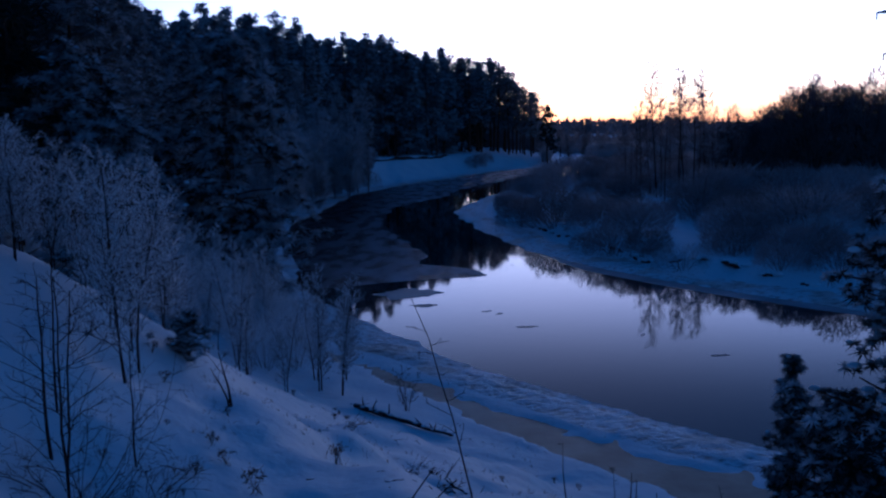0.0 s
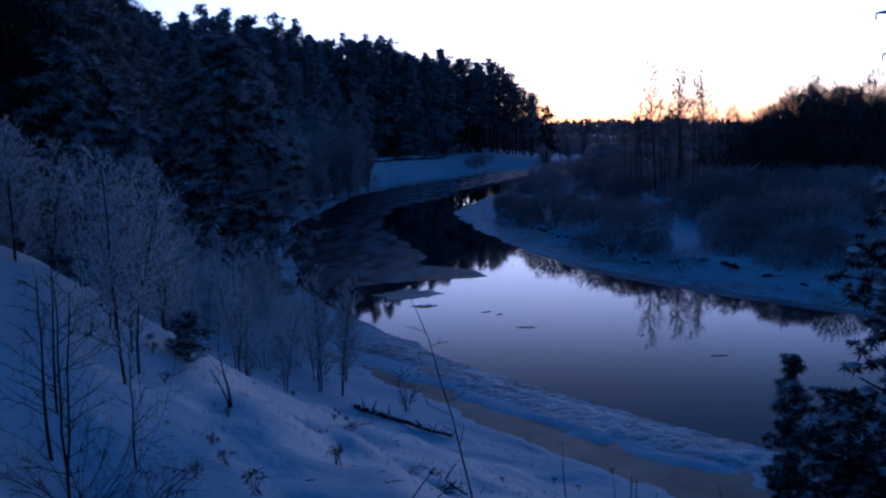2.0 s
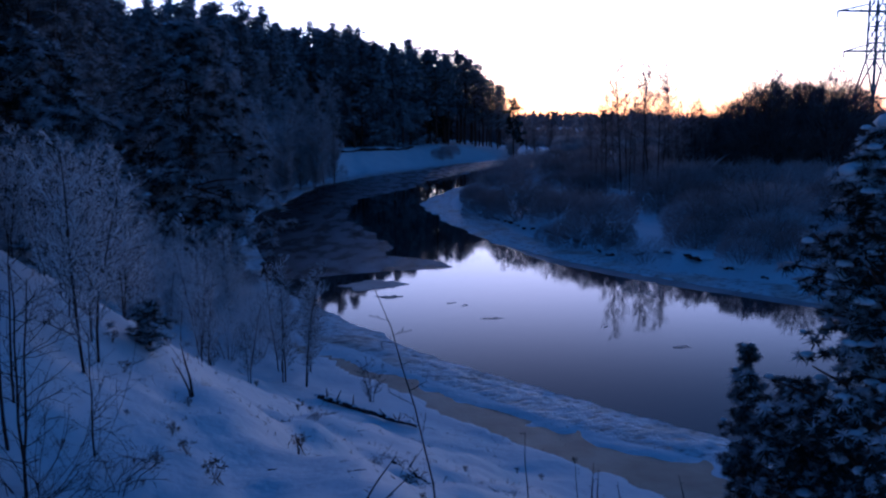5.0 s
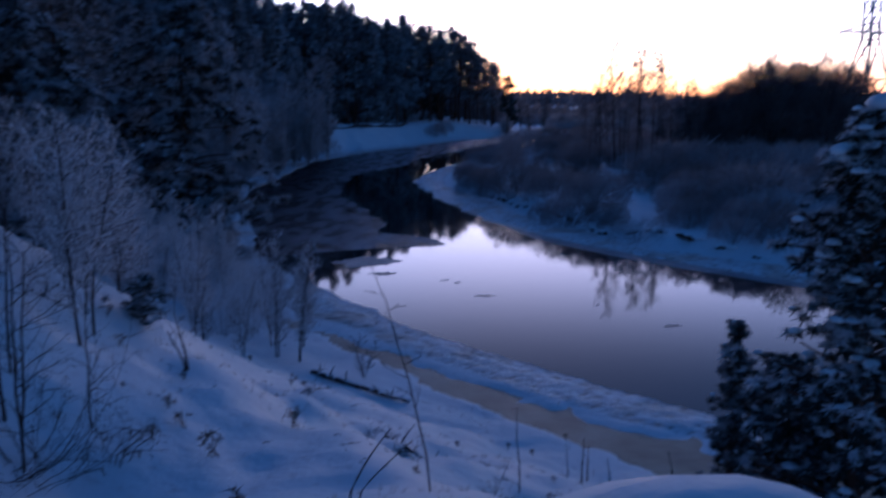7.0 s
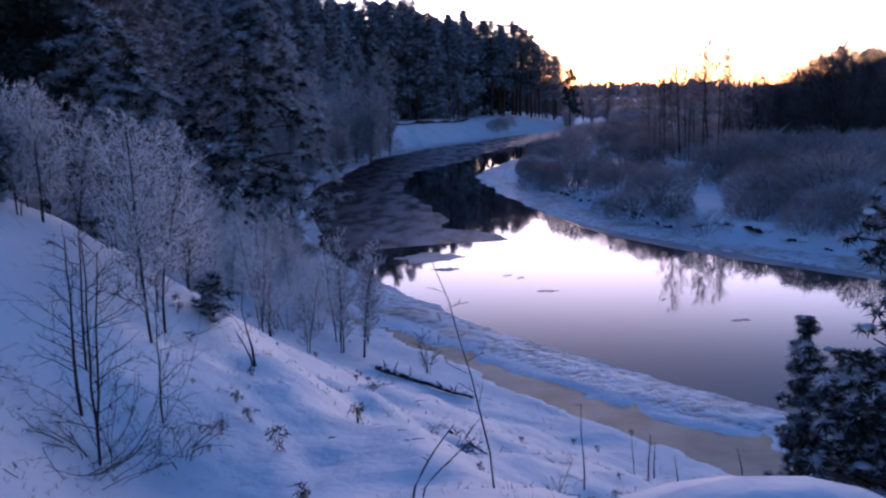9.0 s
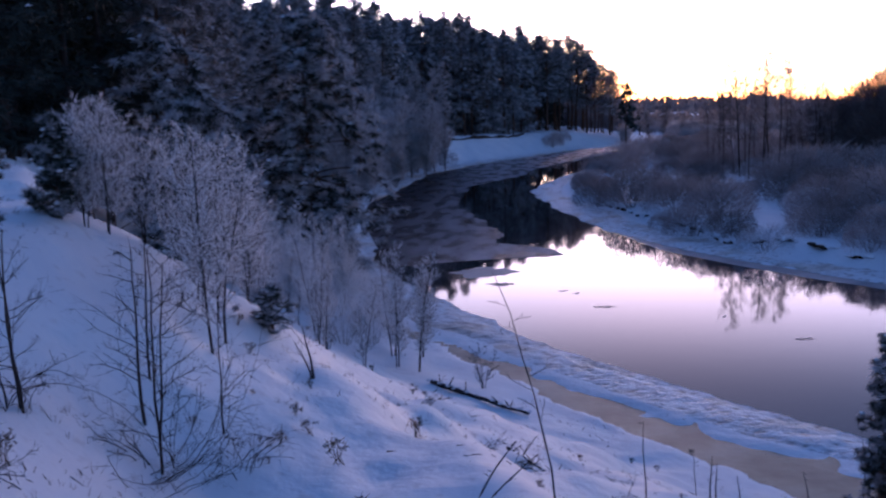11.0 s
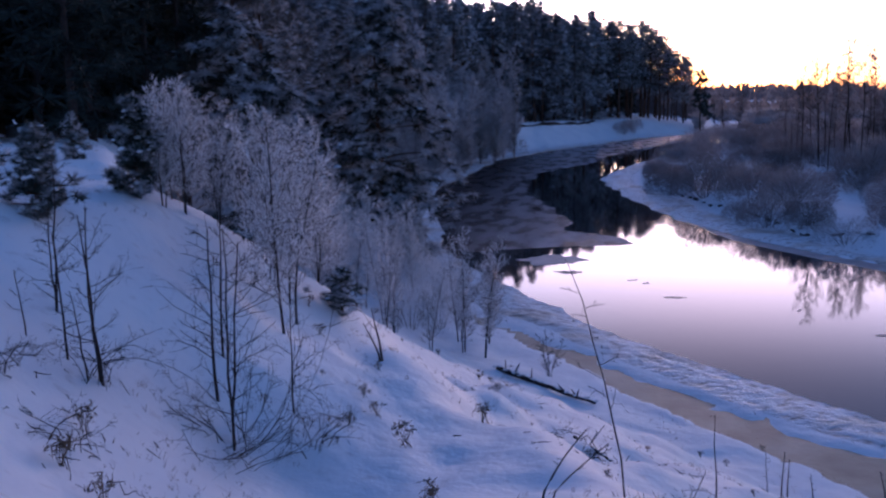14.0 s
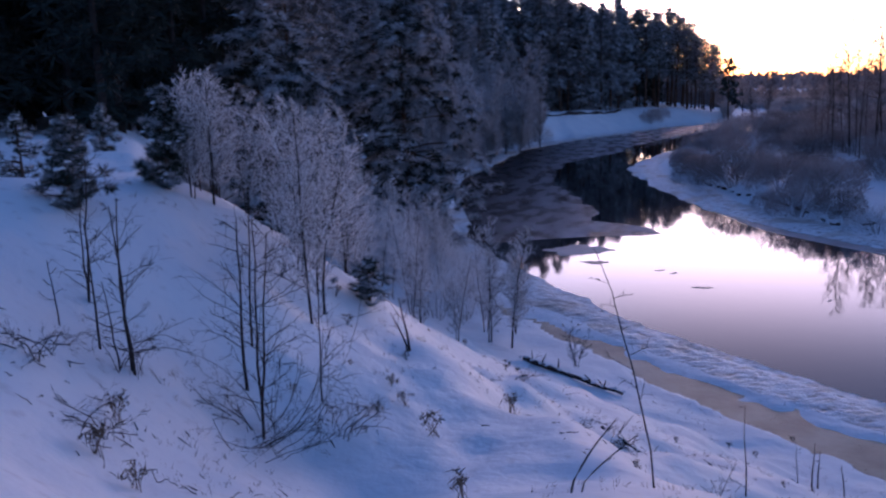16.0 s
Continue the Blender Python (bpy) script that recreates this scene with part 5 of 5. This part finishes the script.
# ---- fallen wood ----
def fallen_log(x0, y0, x1, y1, r, seed, label):
    rng = np.random.default_rng(seed)
    log = thing("fallen_log", label, "log")
    q = np.linspace(0, 1, 12)
    x, y = x0 + (x1 - x0) * q, y0 + (y1 - y0) * q
    z = land(x, y) + r * 0.7
    z = np.polyval(np.polyfit(q, z, 1), q) + rng.normal(0, 0.02, 12)
    path = np.column_stack([x, y, z])
    part("trunk", _tube(path, r * np.linspace(1, 0.45, 12) * rng.uniform(0.85, 1.15, 12), 8), STEM, log)
    g = Net()
    c = path[rng.integers(0, 12, 30)] + np.column_stack([rng.normal(0, r * 0.5, 30), rng.normal(0, r * 0.3, 30), np.full(30, r * 0.75)])
    g.lumps(c, rng.uniform(0.5, 1.1, 30) * r, np.full(30, r * 0.6), rng)
    tagged(part("snow", g, SNOW_LOAD, log, "snow lying on the log"), kind="stuff")
    for i in range(7):
        k = int(rng.integers(1, 11))
        d = np.array([rng.normal(0, 0.3), rng.normal(0, 0.3), rng.uniform(0.1, 0.5)])
        part("branch_stub", _tube(np.array([path[k], path[k] + d * 0.5, path[k] + d]), [r * 0.35, r * 0.25, r * 0.1], 5), STEM, log)
    return log


fallen_log(-3.36, 31.76, 0.21, 29.35, 0.10, 601, "dark fallen trunk lying in snow at the slope's foot")
fallen_log(-0.33, 17.04, 0.75, 15.6, 0.03, 602, "thin fallen branch half sunk in snow")


# ---- dry weeds poking out of the snow ----
def weed(seed, high):
    rng = np.random.default_rng(seed)
    w = thing("dry_weed", "dry brown weed stalks poking through the snow", "weed", "dry weeds on the slope")
    g = Net()
    for k in range(7):
        d = np.array([rng.normal(0, 0.35), rng.normal(0, 0.35), 1.0])
        h = high * rng.uniform(0.5, 1.0)
        g.tube(np.array([[rng.normal(0, 0.05), rng.normal(0, 0.05), -0.05], d * h * 0.5, d * h + [0.03, 0, 0]]), [0.006, 0.005, 0.003], 4)
        c = np.repeat((d * h)[None], 14, 0) + rng.normal(0, 0.035, (14, 3))
        g.slivers(c, c + rng.normal(0, 0.05, (14, 3)), np.full(14, 0.02), rng)
    tagged(part("stalk_tuft", g, DRY, w), kind="stuff")
    return w


weeds = [weed(610 + i, 0.32) for i in range(3)]
rng = np.random.default_rng(12)
rows = [(-3.5, 12.87, 0, 0.6, 0), (-2.63, 11.78, 50, 1.0, 1), (-1.71, 13.44, 20, 0.9, 2), (-1.6, 8.3, 90, 0.9, 0), (-5.37, 8.28, 10, 0.8, 1), (-5.0, 7.3, 10, 0.9, 2), (-4.4, 7.0, 70, 0.8, 0)]
for i in range(42):
    y = rng.uniform(10, 29)
    x = rng.uniform(-0.45, 0.22) * y
    rows.append((float(x), float(y), rng.uniform(0, 360), rng.uniform(0.25, 0.65), int(rng.integers(3))))
strewn(weeds, rows, 0.0)


# ---- grass tips and bits of twig all over the slope ----
rng = np.random.default_rng(700)
k = 2600
y = rng.uniform(7.5, 31, k)
x = rng.uniform(-0.62, 0.3, k) * y
keep = (value_noise(x, y, 2.4, 701) + 0.6 * value_noise(x, y, 0.9, 702) > 0.0)
x, y = x[keep], y[keep]
tuft = np.stack([x, y, land(x, y) - 0.01], 1)
g = Net()
for j in range(4):
    d = np.stack([rng.normal(0, 0.035, len(x)), rng.normal(0, 0.035, len(x)), rng.uniform(0.03, 0.13, len(x))], 1)
    b = tuft + rng.normal(0, 0.03, tuft.shape) * [1, 1, 0]
    g.slivers(b, b + d, np.full(len(x), 0.006), rng)
tagged(part("grass_tips", g, DRY), "dry grass tips and twig bits poking through snow", "grass", kind="stuff")

# ---- broken twigs and dead weed stems lying about in the hollow ----
rng = np.random.default_rng(710)
g = Net()
for cx, cy, spread, k in ((-5.6, 8.1, 0.75, 30), (-6.6, 8.7, 0.6, 18), (-4.6, 7.6, 0.5, 14), (-6.1, 10.0, 0.5, 10), (-3.2, 8.6, 0.8, 8), (-0.6, 12.6, 1.0, 14), (0.6, 15.2, 1.0, 16), (-1.6, 20.0, 1.2, 14)):
    for i in range(k):
        px, py = rng.normal(cx, spread), rng.normal(cy, spread * 0.7)
        a, long, up = rng.uniform(0, 6.28), rng.uniform(0.05, 0.22), rng.uniform(0, 0.5)
        q = np.linspace(0, 1, 4)
        x, y = px + long * q * math.cos(a), py + long * q * math.sin(a)
        z = land(x, y) + 0.008 + long * up * q + rng.normal(0, 0.008, 4)
        g.tube(np.column_stack([x, y, z]), rng.uniform(0.003, 0.008) * np.array([1, 0.9, 0.7, 0.3]), 4)
tagged(part("twig_litter", g, STEM), "broken dark twigs scattered over the snow", "twigs", kind="stuff")
